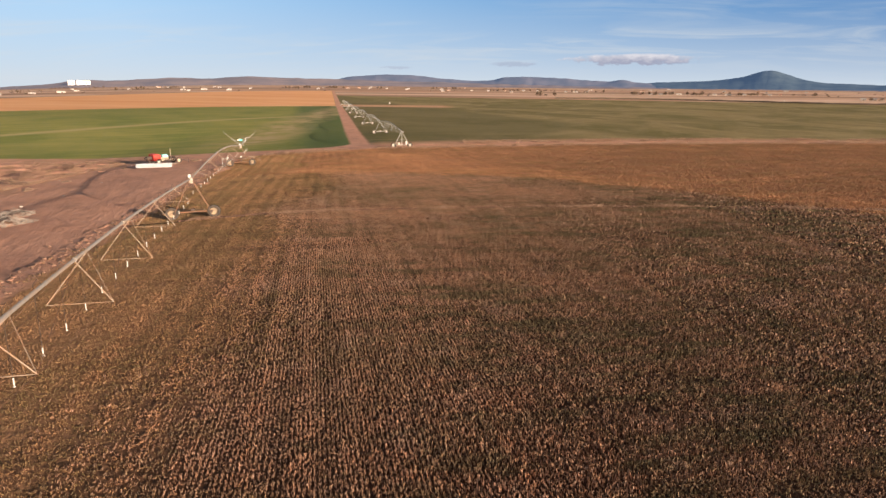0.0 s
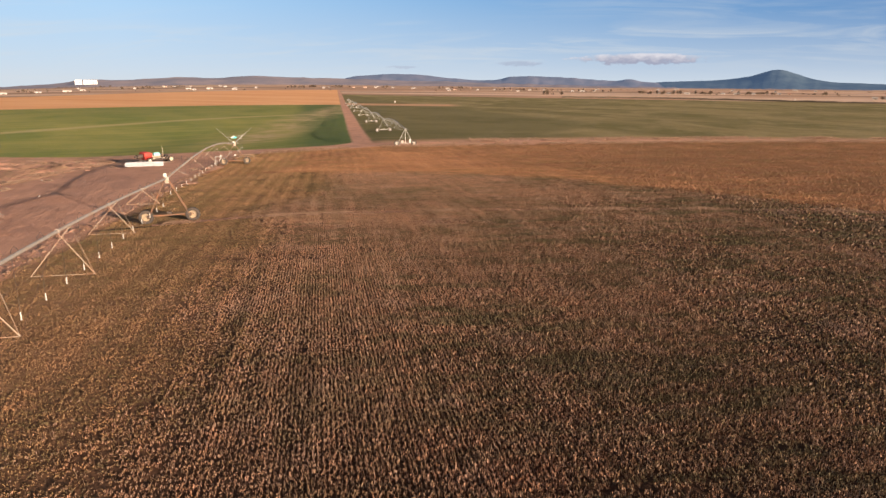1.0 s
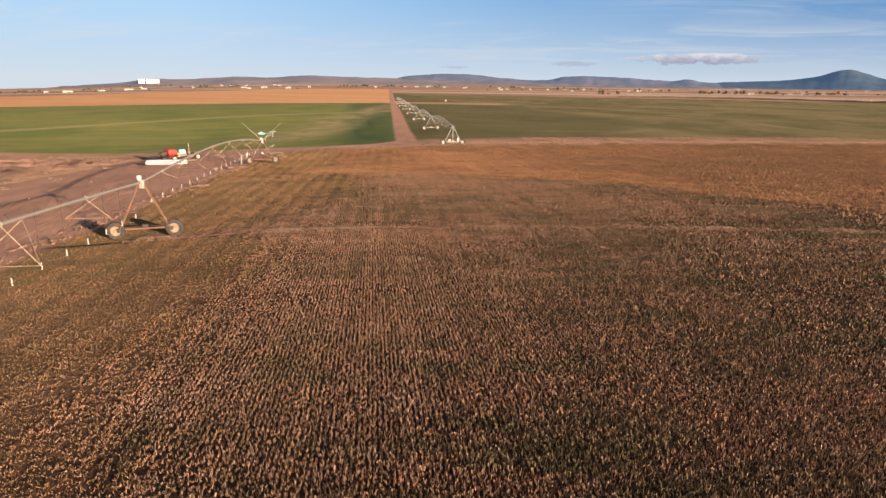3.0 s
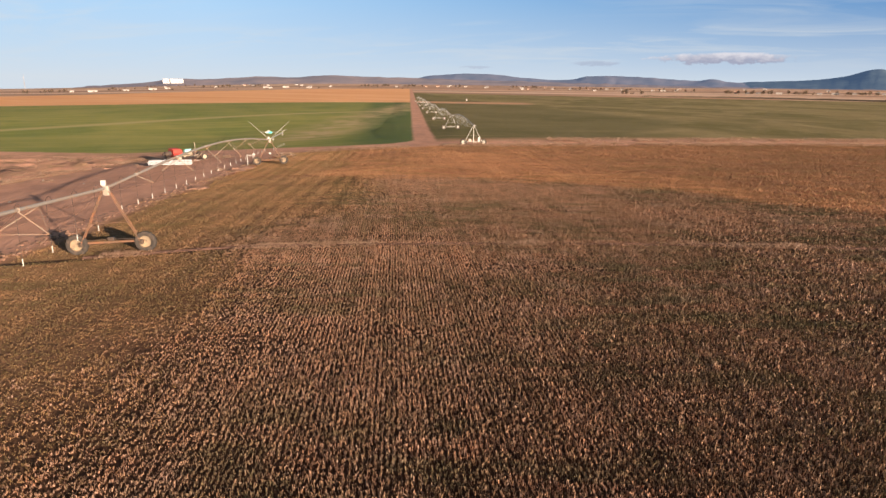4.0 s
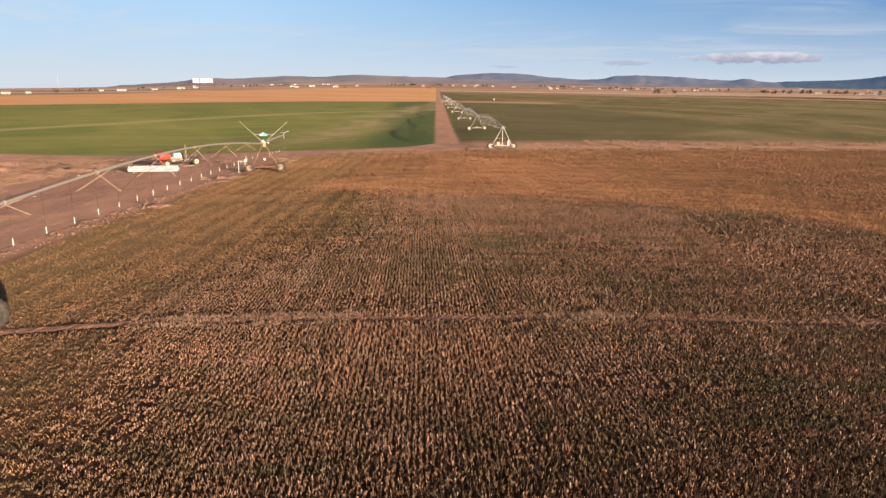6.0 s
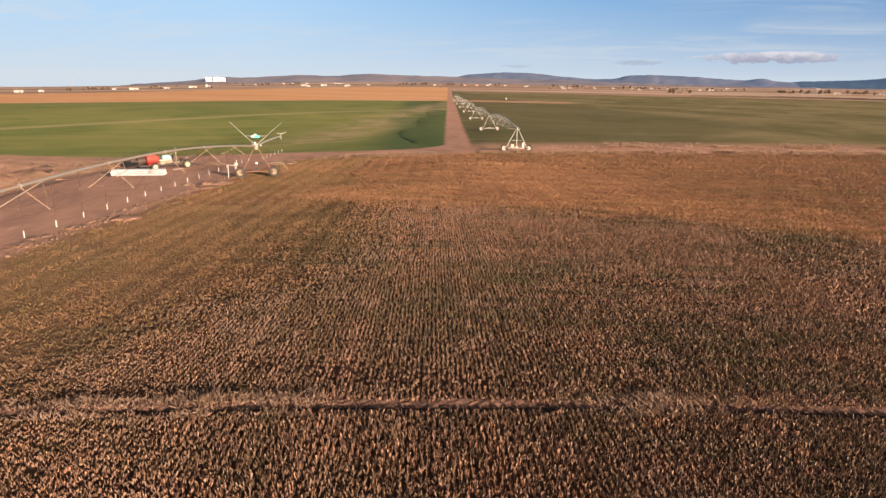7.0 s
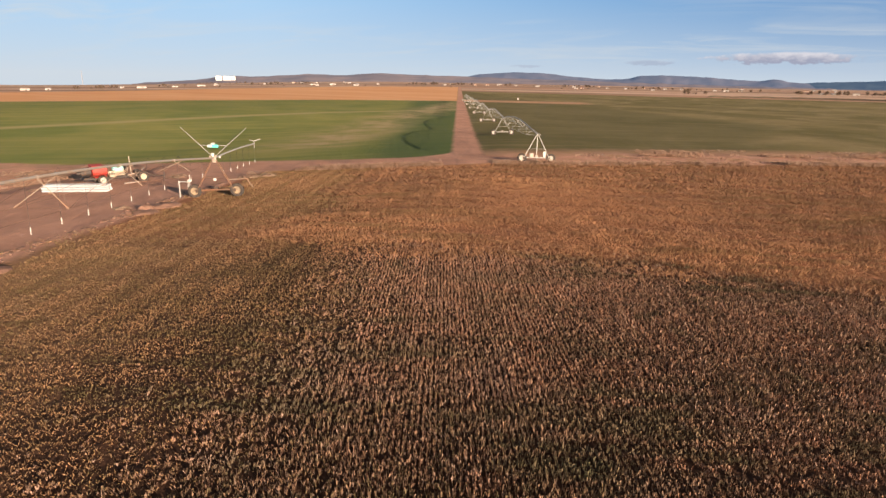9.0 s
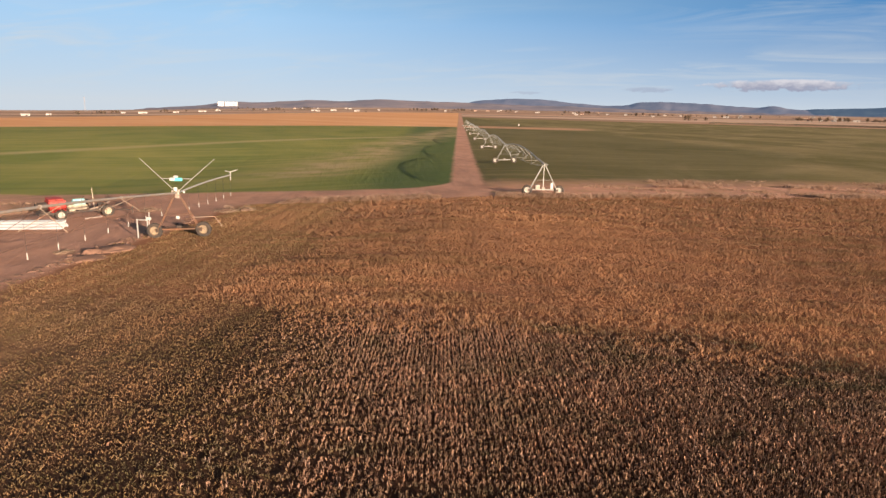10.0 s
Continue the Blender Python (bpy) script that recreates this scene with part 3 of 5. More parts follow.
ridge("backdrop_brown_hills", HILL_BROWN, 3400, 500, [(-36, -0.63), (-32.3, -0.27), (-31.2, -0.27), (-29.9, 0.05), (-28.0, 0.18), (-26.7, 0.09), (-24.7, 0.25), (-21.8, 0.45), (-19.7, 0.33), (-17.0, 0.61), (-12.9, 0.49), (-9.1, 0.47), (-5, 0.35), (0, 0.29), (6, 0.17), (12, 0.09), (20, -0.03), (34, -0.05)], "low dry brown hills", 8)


# ---- irrigation machines ----
TYRE = tyre_mesh(0.68, 0.36)
RIM_DISC = rim_mesh(0.41, 0.28)
LINE = Vector((-0.231, 0.973, 0)).normalized()
WAY_R = Vector((-0.187, 0.982, 0)).normalized()


def wheel_tower(machine, base, along, steel, rim_mat, cap=True, height=4.15):
    """Two wheels on a beam under an A-frame; along: the way the pipe runs."""
    u = along
    v = Vector((u.y, -u.x, 0))
    gz = [float(land(*(base + k * v).xy)) for k in (-2.05, 0, 2.05)]
    tilt = (gz[2] - gz[0]) / 4.1

    def at(a, b, h):
        p = base + a * v + b * u
        return Vector((p.x, p.y, (gz[0] + gz[2]) / 2 + tilt * a + h))

    bm = tube(bm_new(), at(-2.0, 0, 0.72), at(2.0, 0, 0.72), 0.08, 10)
    tower = part("tower", bm, LEG if cap else steel, machine)
    top = at(0, 0, height)
    for a in (-1.75, 1.75):
        for b in (-0.42, 0.42):
            bm = tube(bm_new(), at(a, b * 0.35, 0.74), top + 0.28 * b * u + 0.09 * a * v - Vector((0, 0, 0.1)), 0.034 if cap else 0.045, 6)
            part("leg", bm, LEG if cap else steel, tower)
        bm = tube(bm_new(), at(a * 0.62, -0.26, 1.95), at(a * 0.62, 0.26, 1.95), 0.025, 6)
        part("brace", bm, LEG if cap else steel, tower)
    bm = tube(bm_new(), at(-1.12, 0, 1.95), at(1.12, 0, 1.95), 0.02, 6)
    part("brace", bm, LEG if cap else steel, tower)
    for a in (-1, 1):
        m = Matrix.Translation(at(2.05 * a, 0, 0.65)) @ Matrix.Rotation(math.atan2(u.y, u.x) + math.pi * (0.5 if a > 0 else -0.5), 4, "Z")
        # the axle lies along the pipe, so that the tower rolls across it
        m = m @ Matrix.Rotation(math.pi / 2, 4, "Z")
        tyre = part("tyre", TYRE, RUBBER, tower)
        tyre.matrix_basis = m
        rim = part("rim", RIM_DISC, rim_mat, tower)
        rim.data = RIM_DISC
        rim.matrix_basis = m @ Matrix.Rotation(math.pi if a > 0 else 0.0, 4, "Z")
        rim.material_slots[0].link = "OBJECT"
        rim.material_slots[0].material = rim_mat
        bm = box(bm_new(), (0, 0, 0), (0.26, 0.34, 0.30), 0.04)
        gear = part("gearbox", bm, DARK, tower)
        gear.matrix_basis = Matrix.Translation(at(1.80 * a, 0, 0.66)) @ Matrix.Rotation(math.atan2(v.y, v.x), 4, "Z")
        bm = tube(bm_new(), at(1.80 * a, 0, 0.84), at(0.25 * a, 0, 0.92), 0.022, 6)
        part("drive_shaft", bm, DARK, tower)
    bm = box(bm_new(), (0, 0, 0), (0.42, 0.22, 0.24), 0.05)
    motor = part("motor", bm, DARK if cap else GALV, tower)
    motor.matrix_basis = Matrix.Translation(at(0, 0, 0.93)) @ Matrix.Rotation(math.atan2(v.y, v.x), 4, "Z")
    if cap:
        bm = box(bm_new(), (0, 0, 0), (0.28, 0.24, 0.34), 0.05)
        lid = part("control_box", bm, WHITE, tower, "white tower control box")
        bm = box(bm_new(), (0, 0, 0), (0.36, 0.30, 0.62), 0.04)
        panel = part("alignment_box", bm, GALV, tower)
        panel.matrix_basis = Matrix.Translation(top + Vector((0, 0, -0.12)) + 0.05 * v) @ Matrix.Rotation(math.atan2(v.y, v.x), 4, "Z")
        lid.matrix_basis = Matrix.Translation(top + Vector((0, 0, 0.34)) - 0.08 * v) @ Matrix.Rotation(math.atan2(v.y, v.x), 4, "Z")
    return top


def sprinkler_mesh(p, ground):
    """A drop weight with a nozzle and a spray plate under it."""
    bm = tube(bm_new(), (p.x, p.y, ground + 2.20), (p.x, p.y, ground + 2.44), 0.028, 8, 0.024)
    tube(bm, (p.x, p.y, ground + 2.12), (p.x, p.y, ground + 2.20), 0.02, 6)
    return tube(bm, (p.x, p.y, ground + 2.09), (p.x, p.y, ground + 2.12), 0.045, 8)


def span(machine, a, b, steel, strut_mat, rise=0.7, drops=True, first=0.0, deep=1.7, hang=0.0):
    """One arched pipe between two tower tops, with its truss and hanging sprinklers."""
    a, b = Vector(a), Vector(b)
    flat = (b - a).xy.to_3d()
    length = flat.length
    u = flat.normalized()
    v = Vector((u.y, -u.x, 0))

    def pipe_at(s):
        k = min(max(s / length, 0), 1)
        return a.lerp(b, k) + Vector((0, 0, rise * math.sin(math.pi * k)))

    pipe = part("span_pipe", run(bm_new(), [pipe_at(length * i / 30) for i in range(31)], 0.086, 10), steel, machine)
    joints = [length / 2 + 9.3 * (i - 2.5) - 2.3 for i in range(6)]
    low = {}
    for s in joints:
        p = pipe_at(s)
        k = 0.2 + 0.8 * math.sin(math.pi * min(max(s / length, 0), 1)) ** 1.3
        low[s] = (p - (0.95 + 0.5 * k) * v - Vector((0, 0, deep * k)), p + (0.95 + 0.5 * k) * v - Vector((0, 0, deep * k)))
        p2 = pipe_at(s + 1.9)
        thick = 0.021 if drops else 0.03
        for top_end, q, r in ((p, low[s][1], thick), (p2, low[s][0], thick), (p2, low[s][1], thick * 0.6)):
            part("truss_strut", tube(bm_new(), top_end - Vector((0, 0, 0.08)), q, r, 5), strut_mat, pipe)
        part("truss_strut", tube(bm_new(), low[s][0], low[s][1], 0.015 if rise < 1.2 else 0.009, 5), strut_mat if rise < 1.2 else LEG, pipe)
        part("flange", tube(bm_new(), p - 0.035 * u, p + 0.035 * u, 0.115, 12), steel, pipe)
    # near machine: the unlit look of diagonals and rods is put into their colour
    for s, t in zip(joints, joints[1:]):
        for side in (0, 1):
            part("truss_strut", tube(bm_new(), low[s][side], pipe_at(t) - Vector((0, 0, 0.08)), 0.012 if drops else 0.022, 5), LEG if drops else strut_mat, pipe)
    for side in (0, 1):
        chain = [pipe_at(0.4) - Vector((0, 0, 0.25))] + [low[s][side] for s in joints] + [pipe_at(length - 0.4) - Vector((0, 0, 0.25))]
        part("truss_rod", run(bm_new(), chain, 0.008 if drops else 0.018, 5), LEG if drops else steel, pipe)
    if drops:
        s = first
        while s < length:
            p = pipe_at(s) - 0.3 * v
            ground = float(land(p.x, p.y)) + 0.15 - hang
            bm = run(bm_new(), [pipe_at(s) + Vector((0, 0, 0.08)), pipe_at(s) - 0.14 * v + Vector((0, 0, 0.30)), p + Vector((0, 0, 0.08)), Vector((p.x, p.y, ground + 2.4))], 0.011, 5)
            hose = part("drop_hose", bm, HOSE, pipe)
            part("sprinkler", sprinkler_mesh(p, ground), WHITE, pipe, "white plastic sprinkler with drop weight")
            s += 2.95
    return pipe


A_BASE = on(-25.9, 64.9)
E_BASE = on(-39.6, 125.0)
B_BASE = on(-11.0, 4.6)


def near_machine():
    machine = thing("irrigation_pivot", A_BASE, "weathered galvanised centre pivot irrigator on farm tyres", "irrigation machine", "irrigation machines")
    machine.matrix_basis = Matrix()
    tops = [wheel_tower(machine, Vector((b.x, b.y, 0)), LINE, RUSTED, RIM, height=h) for b, h in ((B_BASE, 4.1), (A_BASE, 4.1), (E_BASE, 3.8))]
    span(machine, tops[0], tops[1], GALV, RUSTED, first=2.2, deep=2.25, hang=0.6)
    span(machine, tops[1], tops[2], GALV, RUSTED, rise=1.25, first=3.0)
    # the end tower: overhang pipe, end gun and the masts that carry its stays
    top = tops[2]
    u, v = LINE, Vector((LINE.y, -LINE.x, 0))
    tip = top + 15.5 * u - Vector((0, 0, 0.05))
    points = [top.lerp(tip, k / 12) + Vector((0, 0, 0.12 * math.sin(math.pi * k / 12))) for k in range(13)]
    arm = part("overhang_pipe", run(bm_new(), points, 0.075, 10), PALE_GALV, machine, "pale galvanised overhang pipe")
    bm = tube(bm_new(), tip - Vector((0, 0, 0.55)), tip + Vector((0, 0, 0.35)), 0.05, 8)
    tube(bm, tip + Vector((0, 0, 0.32)), tip + 0.75 * v + 0.3 * u + Vector((0, 0, 0.55)), 0.055, 8, 0.03)
    tube(bm, tip + Vector((0, 0, 0.32)), tip - 0.55 * v + Vector((0, 0, 0.42)), 0.04, 8)
    part("end_gun", bm, PALE_GALV, arm)
    for i in range(6):
        p = points[0].lerp(points[-1], 0.12 + 0.16 * i) + 0.3 * v
        ground = float(land(p.x, p.y))
        hose = part("drop_hose", tube(bm_new(), p, (p.x, p.y, ground + 2.4), 0.011, 5), HOSE, arm)
        part("sprinkler", sprinkler_mesh(p, ground), WHITE, arm, "white plastic sprinkler with drop weight")
    heads = []
    for side in (-1, 1):
        head = top + 3.1 * side * v + 0.5 * u + Vector((0, 0, 2.85))
        heads.append(head)
        mast = part("mast", tube(bm_new(), top + Vector((0, 0, 0.05)), head, 0.030, 8, 0.022), PALE_GALV, machine)
    bar = part("sign_bar", tube(bm_new(), top.lerp(heads[0], 0.42), top.lerp(heads[1], 0.42), 0.03, 6), PALE_GALV, machine)
    turn = Matrix.Rotation(math.atan2(v.y, v.x), 4, "Z")
    mid = (top.lerp(heads[0], 0.42) + top.lerp(heads[1], 0.42)) / 2
    bm = box(bm_new(), (0, 0, 0), (1.0, 0.26, 0.30), 0.07)
    sign = part("booster_housing", bm, SIGN_TEAL, bar, "teal and white housing")
    sign.matrix_basis = Matrix.Translation(mid - Vector((0, 0, 0.06)) - 0.05 * v) @ turn
    bm = box(bm_new(), (-0.30, -0.03, 0.0), (0.42, 0.28, 0.25), 0.05)
    box(bm, (0.0, 0.0, 0.22), (0.36, 0.2, 0.16), 0.04)
    panel = part("panel", bm, WHITE, bar)
    panel.matrix_basis = Matrix.Translation(mid - Vector((0, 0, 0.04)) - 0.05 * v - 0.05 * u) @ turn
    for k, up in ((-0.35, 0.25), (0.2, 0.32), (0.6, 0.2)):
        bm = box(bm_new(), (0, 0, 0), (0.16, 0.16, 0.18), 0.03)
        gear = part("junction_box", bm, WHITE if k > 0.5 else GALV, machine)
        gear.matrix_basis = Matrix.Translation(top + k * v + Vector((0, 0, up - 0.1))) @ turn
    # pump stand by the wheel and a loose arm on the other side
    p = on(-43.0, 124.2)
    bm = tube(bm_new(), p, p + Vector((0, 0, 1.7)), 0.06, 8)
    tube(bm, p + Vector((0, 0, 1.62)), p + 0.85 * v + Vector((0, 0, 1.62)), 0.05, 8)
    tube(bm, p + 0.85 * v + Vector((0, 0, 1.62)), p + 0.85 * v + Vector((0, 0, 0.85)), 0.05, 8)
    part("valve_stand", bm, PALE_GALV, machine, "pale upright valve stand")
    bm = tube(bm_new(), p + 1.0 * v + Vector((0, 0, 1.1)), p + 1.05 * v + Vector((0, 0, 2.3)), 0.03, 6)
    box(bm, p + 1.0 * v + Vector((0, 0, 1.75)), (0.35, 0.2, 0.25), 0.04)
    part("valve", bm, WHITE, machine)
    q = top + 1.15 * v - Vector((0, 0, 2.05))
    bm = tube(bm_new(), q, q + 1.9 * v + Vector((0, 0, 0.1)), 0.035, 6)
    tube(bm, q + 1.9 * v + Vector((0, 0, 0.1)), q + 2.5 * v - Vector((0, 0, 0.75)), 0.035, 6)
    part("hose_arm", bm, RUSTED, machine)
    bm = box(bm_new(), (0, 0, 0), (0.28, 0.22, 0.26), 0.05)
    pan = part("control_panel", bm, WHITE, machine)
    pan.matrix_basis = Matrix.Translation(E_BASE + Vector((0, 0, 1.75)) - 0.1 * u) @ turn
    return machine


def far_machine():
    machine = thing("irrigation_pivot", on(-10.55, 160.3), "pale galvanised centre pivot irrigator beside the farm road", "irrigation machine", "irrigation machines")
    machine.matrix_basis = Matrix()
    start = Vector((-10.55, 160.3, 0))
    tops = []
    for i in range(8):
        base = start + WAY_R * 59.5 * i
        tops.append(wheel_tower(machine, base, WAY_R, PALE_GALV, WHITE_RIM, cap=False, height=3.95))
    for a, b in zip(tops, tops[1:]):
        span(machine, a, b, PALE_GALV, PALE_GALV, rise=1.15, drops=False, first=2.0)
    # panel, post and pump at the end tower
    v = Vector((WAY_R.y, -WAY_R.x, 0))
    base = on(start.x, start.y)
    turn = Matrix.Rotation(math.atan2(v.y, v.x), 4, "Z")
    bm = box(bm_new(), (0, 0, 0), (0.36, 0.25, 0.8), 0.05)
    pan = part("control_panel", bm, WHITE, machine, "white control panel on the tower leg")
    pan.matrix_basis = Matrix.Translation(base + 1.05 * v + Vector((0, 0, 1.25)) - 0.25 * WAY_R) @ turn
    part("post", tube(bm_new(), base + Vector((0, 0, 0.7)), tops[0], 0.05, 8), PALE_GALV, machine)
    bm = box(bm_new(), (0, 0, 0), (0.6, 0.5, 0.6), 0.08)
    pump = part("pump", bm, GALV, machine)
    pump.matrix_basis = Matrix.Translation(base - 0.75 * v + Vector((0, 0, 1.05))) @ turn


near_machine()
far_machine()


# ---- plants in one mesh a kind ----
ROW_WAY = math.atan2(1.0, -0.2)


def blades(name, x, y, tall, leaves, half, spread, lean, mat, label, category, seed, narrow=1.0, drilled=0.0, blunt=0.0):
    """Tufts of leaves on the ground at x, y, in metres: tall, half a leaf's width, the tuft's radius; lean: reach over height;
    narrow: the tuft's width across the drilled row over its length; drilled, blunt: shares of leaves that stand along the row, and that widen upward."""
    rng = np.random.default_rng(seed)
    tall, half, spread, lean = (np.repeat(np.broadcast_to(q, x.shape), leaves) for q in (tall, half, spread, lean))
    x, y = np.repeat(x, leaves), np.repeat(y, leaves)
    m = len(x)
    a = rng.uniform(0, 2 * np.pi, m)
    h = tall * rng.uniform(0.72, 1.08, m)
    w = half * rng.uniform(0.6, 1.4, m)
    face = np.where(rng.random(m) < drilled, ROW_WAY + rng.normal(0, 0.5, m), a + np.pi / 2 + rng.normal(0, 0.8, m))
    r = spread * np.sqrt(rng.uniform(0.0, 1.0, m))
    fore, side = r * np.sin(a), r * np.cos(a) * narrow
    bx = x + fore * math.cos(ROW_WAY) + side * math.sin(ROW_WAY)
    by = y + fore * math.sin(ROW_WAY) - side * math.cos(ROW_WAY)
    z = land(x, y) - 0.02
    sx, sy = np.cos(face) * w, np.sin(face) * w
    low = rng.uniform(0.15, 0.6, m) * h
    reach = lean * h * rng.uniform(0.1, 1.0, m)
    a = a + rng.normal(0, 1.0, m)
    tx, ty = bx + reach * np.cos(a) * narrow, by + reach * np.sin(a)
    up = rng.random(m) < blunt
    wx, wy, wz, px, py, pz = (np.where(up, p, q) for p, q in ((tx, bx), (ty, by), (h, low), (bx, tx), (by, ty), (0.2 * low, h)))
    co = np.empty((m, 3, 3), np.float32)
    co[:, 0] = np.stack([wx - sx, wy - sy, z + wz], -1)
    co[:, 1] = np.stack([wx + sx, wy + sy, z + wz * rng.uniform(0.75, 1.0, m)], -1)
    co[:, 2] = np.stack([px, py, z + pz], -1)
    data = bpy.data.meshes.new(name)
    data.vertices.add(3 * m)
    data.vertices.foreach_set("co", co.ravel())
    data.loops.add(3 * m)
    data.loops.foreach_set("vertex_index", np.arange(3 * m, dtype=np.int32))
    data.polygons.add(m)
    data.polygons.foreach_set("loop_start", np.arange(0, 3 * m, 3, dtype=np.int32))
    data.update(calc_edges=True)
    data.materials.append(mat)
    tagged(new(name, data), label, category, kind="stuff")


def scatter(lo, hi, gap, along, seed, jitter):
    """Places in drilled rows that run beside the irrigator: gap between the rows, and along them, in metres."""
    rng = np.random.default_rng(seed)
    rows = np.arange(lo[0] - 40, hi[0] + 45, gap)
    steps = np.arange(lo[1] - 2, hi[1] + 2, along)
    R, S = np.meshgrid(rows, steps)
    R, S = R.ravel(), S.ravel()
    keep = (R - 0.2 * S > lo[0]) & (R - 0.2 * S < hi[0])
    R, S = R[keep], S[keep]
    R = R + rng.normal(0, jitter, R.shape)
    S = S + rng.uniform(-0.5, 0.5, S.shape) * along
    return R - 0.2 * S, S


def remoteness(x, y):
    """How far a place lies from the open middle of the field."""
    side = x + 0.09 * np.clip(y, 0, 100)
    d = np.maximum(np.where(side > 0, 1.85, 1.55) * np.abs(side), np.maximum(y - 75, 16.0))
    return np.where((y < 9) | (x > 12 + 0.76 * y), np.where((y > -32) & (x < 48), 120.0, 140.0), np.minimum(d, 138.0))


def patches(x, y, scale, seed):
    p = np.zeros_like(x)
    rng = np.random.default_rng(seed)
    for i in range(7):
        f = scale * 1.6 ** (i * 0.5)
        a = rng.uniform(0, 2 * np.pi)
        p += np.sin(f * (x * math.cos(a) + 1.4 * y * math.sin(a)) + rng.uniform(0, 6.3)) / (1 + 0.4 * i)
    return p / 2.2


def stand(x, y, seed):
    """Which plants grow at x, y: 0 none, 1 crop, 2 golden grass, 3 thin yellowed crop; and the waves of weaker growth."""
    rng = np.random.default_rng(seed)
    wave = patches(0.35 * x, y, 0.55, 17) + 0.5 * patches(x, y, 0.12, 18)
    fit = (x > yard_edge(y) + 0.8 + 0.5 * patches(x, y, 0.5, 3)) & (y < field_edge(x) - 0.5)
    fit &= ~((np.abs(y - track(x) + 0.10) < 0.30) & (np.abs(x) < 60))
    # older wheel lines, a few metres apart beyond the rut
    off = y - track(x)
    for k in (5.2, 10.2, 14.7, 18.8):
        fit &= ~((np.abs(off - k) < 0.10) & (x > -14) & (x < 34) & (patches(x, y, 0.3, 24) > 0.0) & (rng.random(len(x)) < 0.6))
    dither = rng.normal(0, 1, len(x))
    straw = y + 2.5 * patches(x, y, 0.25, 5) + 1.4 * dither > gold_edge(x)
    straw &= x > yard_edge(y) + 15.5 + 2.0 * patches(x, y, 0.2, 8) + 1.2 * dither
    mown = (x < yard_edge(y) + 15 + 6.5 * smooth(y, 66, 90) + 3.0 * patches(x, y, 0.12, 7) + 2.5 * dither) & ~straw
    fit &= (wave > -1.0) | straw | (rng.random(len(x)) > 0.35)
    return np.where(fit, np.where(straw, 2, np.where(mown, 3, 1)), 0), wave


# for each kind: rings of (from, to, gap, along, leaves, height, half width, spread, lean)
SOWN = {
    1: ("crop_plants", CROP_LEAF, "dry brown crop plants standing in drilled rows", (
        (0, 32, 0.165, 0.118, 8, 0.185, 0.0155, 0.082, 0.45), (32, 68, 0.165, 0.20, 5, 0.19, 0.030, 0.11, 0.45),
        (68, 139, 0.33, 0.42, 5, 0.22, 0.070, 0.20, 0.5), (139, 500, 1.3, 1.3, 7, 0.40, 0.22, 0.7, 0.7))),
    2: ("dry_grass", STRAW, "tall golden dry grass at the field's far end", (
        (0, 62, 0.23, 0.22, 6, 0.22, 0.018, 0.14, 0.7), (62, 139, 0.38, 0.38, 5, 0.27, 0.040, 0.20, 0.7), (139, 500, 1.2, 1.2, 7, 0.42, 0.18, 0.7, 0.8))),
    3: ("thin_crop", MOWN, "yellowed thin crop beside the irrigator", (
        (0, 42, 0.19, 0.18, 6, 0.09, 0.015, 0.12, 1.2), (42, 78, 0.26, 0.24, 6, 0.10, 0.024, 0.16, 1.2), (75, 500, 0.5, 0.6, 6, 0.20, 0.07, 0.32, 1.0))),
}


def plant_field():
    for kind, (name, mat, label, rings) in SOWN.items():
        got = []
        for i, (near, far, gap, along, leaves, tall, half, spread, lean) in enumerate(rings):
            x, y = scatter((-52, -60 if gap > 1 else -32 if gap > 0.3 else 8), (150 if gap > 0.3 else 60, 205), gap, along, 11 + i + 7 * kind, (0.0, 0.13, 0.25, 0.15)[kind] * gap)
            d = remoteness(x, y)
            pick = (d >= near) & (d < far)
            x, y = x[pick], y[pick]
            what, wave = stand(x, y, 60 + i)
            pick = what == kind
            x, y, wave = x[pick], y[pick], wave[pick]
            q = x - yard_edge(y)
            h = 1 + 0.15 * patches(x, y, 0.35, 9) + 0.13 * np.clip(wave, -1.5, 1.5)
            if kind == 1:
                h = h * np.random.default_rng(29 + i).uniform(0.85, 1.2, len(x)) * (0.55 + 0.45 * smooth(q, 14, 26))
            if kind == 2:
                h = h + 0.45 * patches(x, y, 1.0, 14) + 0.25 * patches(0.5 * x, y, 0.4, 15)
            # passes of the machinery, side by side along the yard
            h = h * (1 + (0.0, 0.14, 0.0, 0.18)[kind] * np.cos((q - 8.2) * 2 * np.pi / 1.85 + 0.5 * patches(x, y, 0.1, 13)) * (1 - smooth(q, 13, 30)))
            got.append((x, y, np.clip(tall * h, 0.04, 0.8), half, spread, lean, leaves))
        for i, (x, y, h, half, spread, lean, leaves) in enumerate(got):
            blades(name, x, y, h, leaves, half, spread, lean, mat, label, "plants", 31 + i,
                   (1.0, 0.62, 1.0, 1.0)[kind], (0.0, 0.72, 0.0, 0.2)[kind], (0.0, 0.2, 0.05, 0.4)[kind])


plant_field()


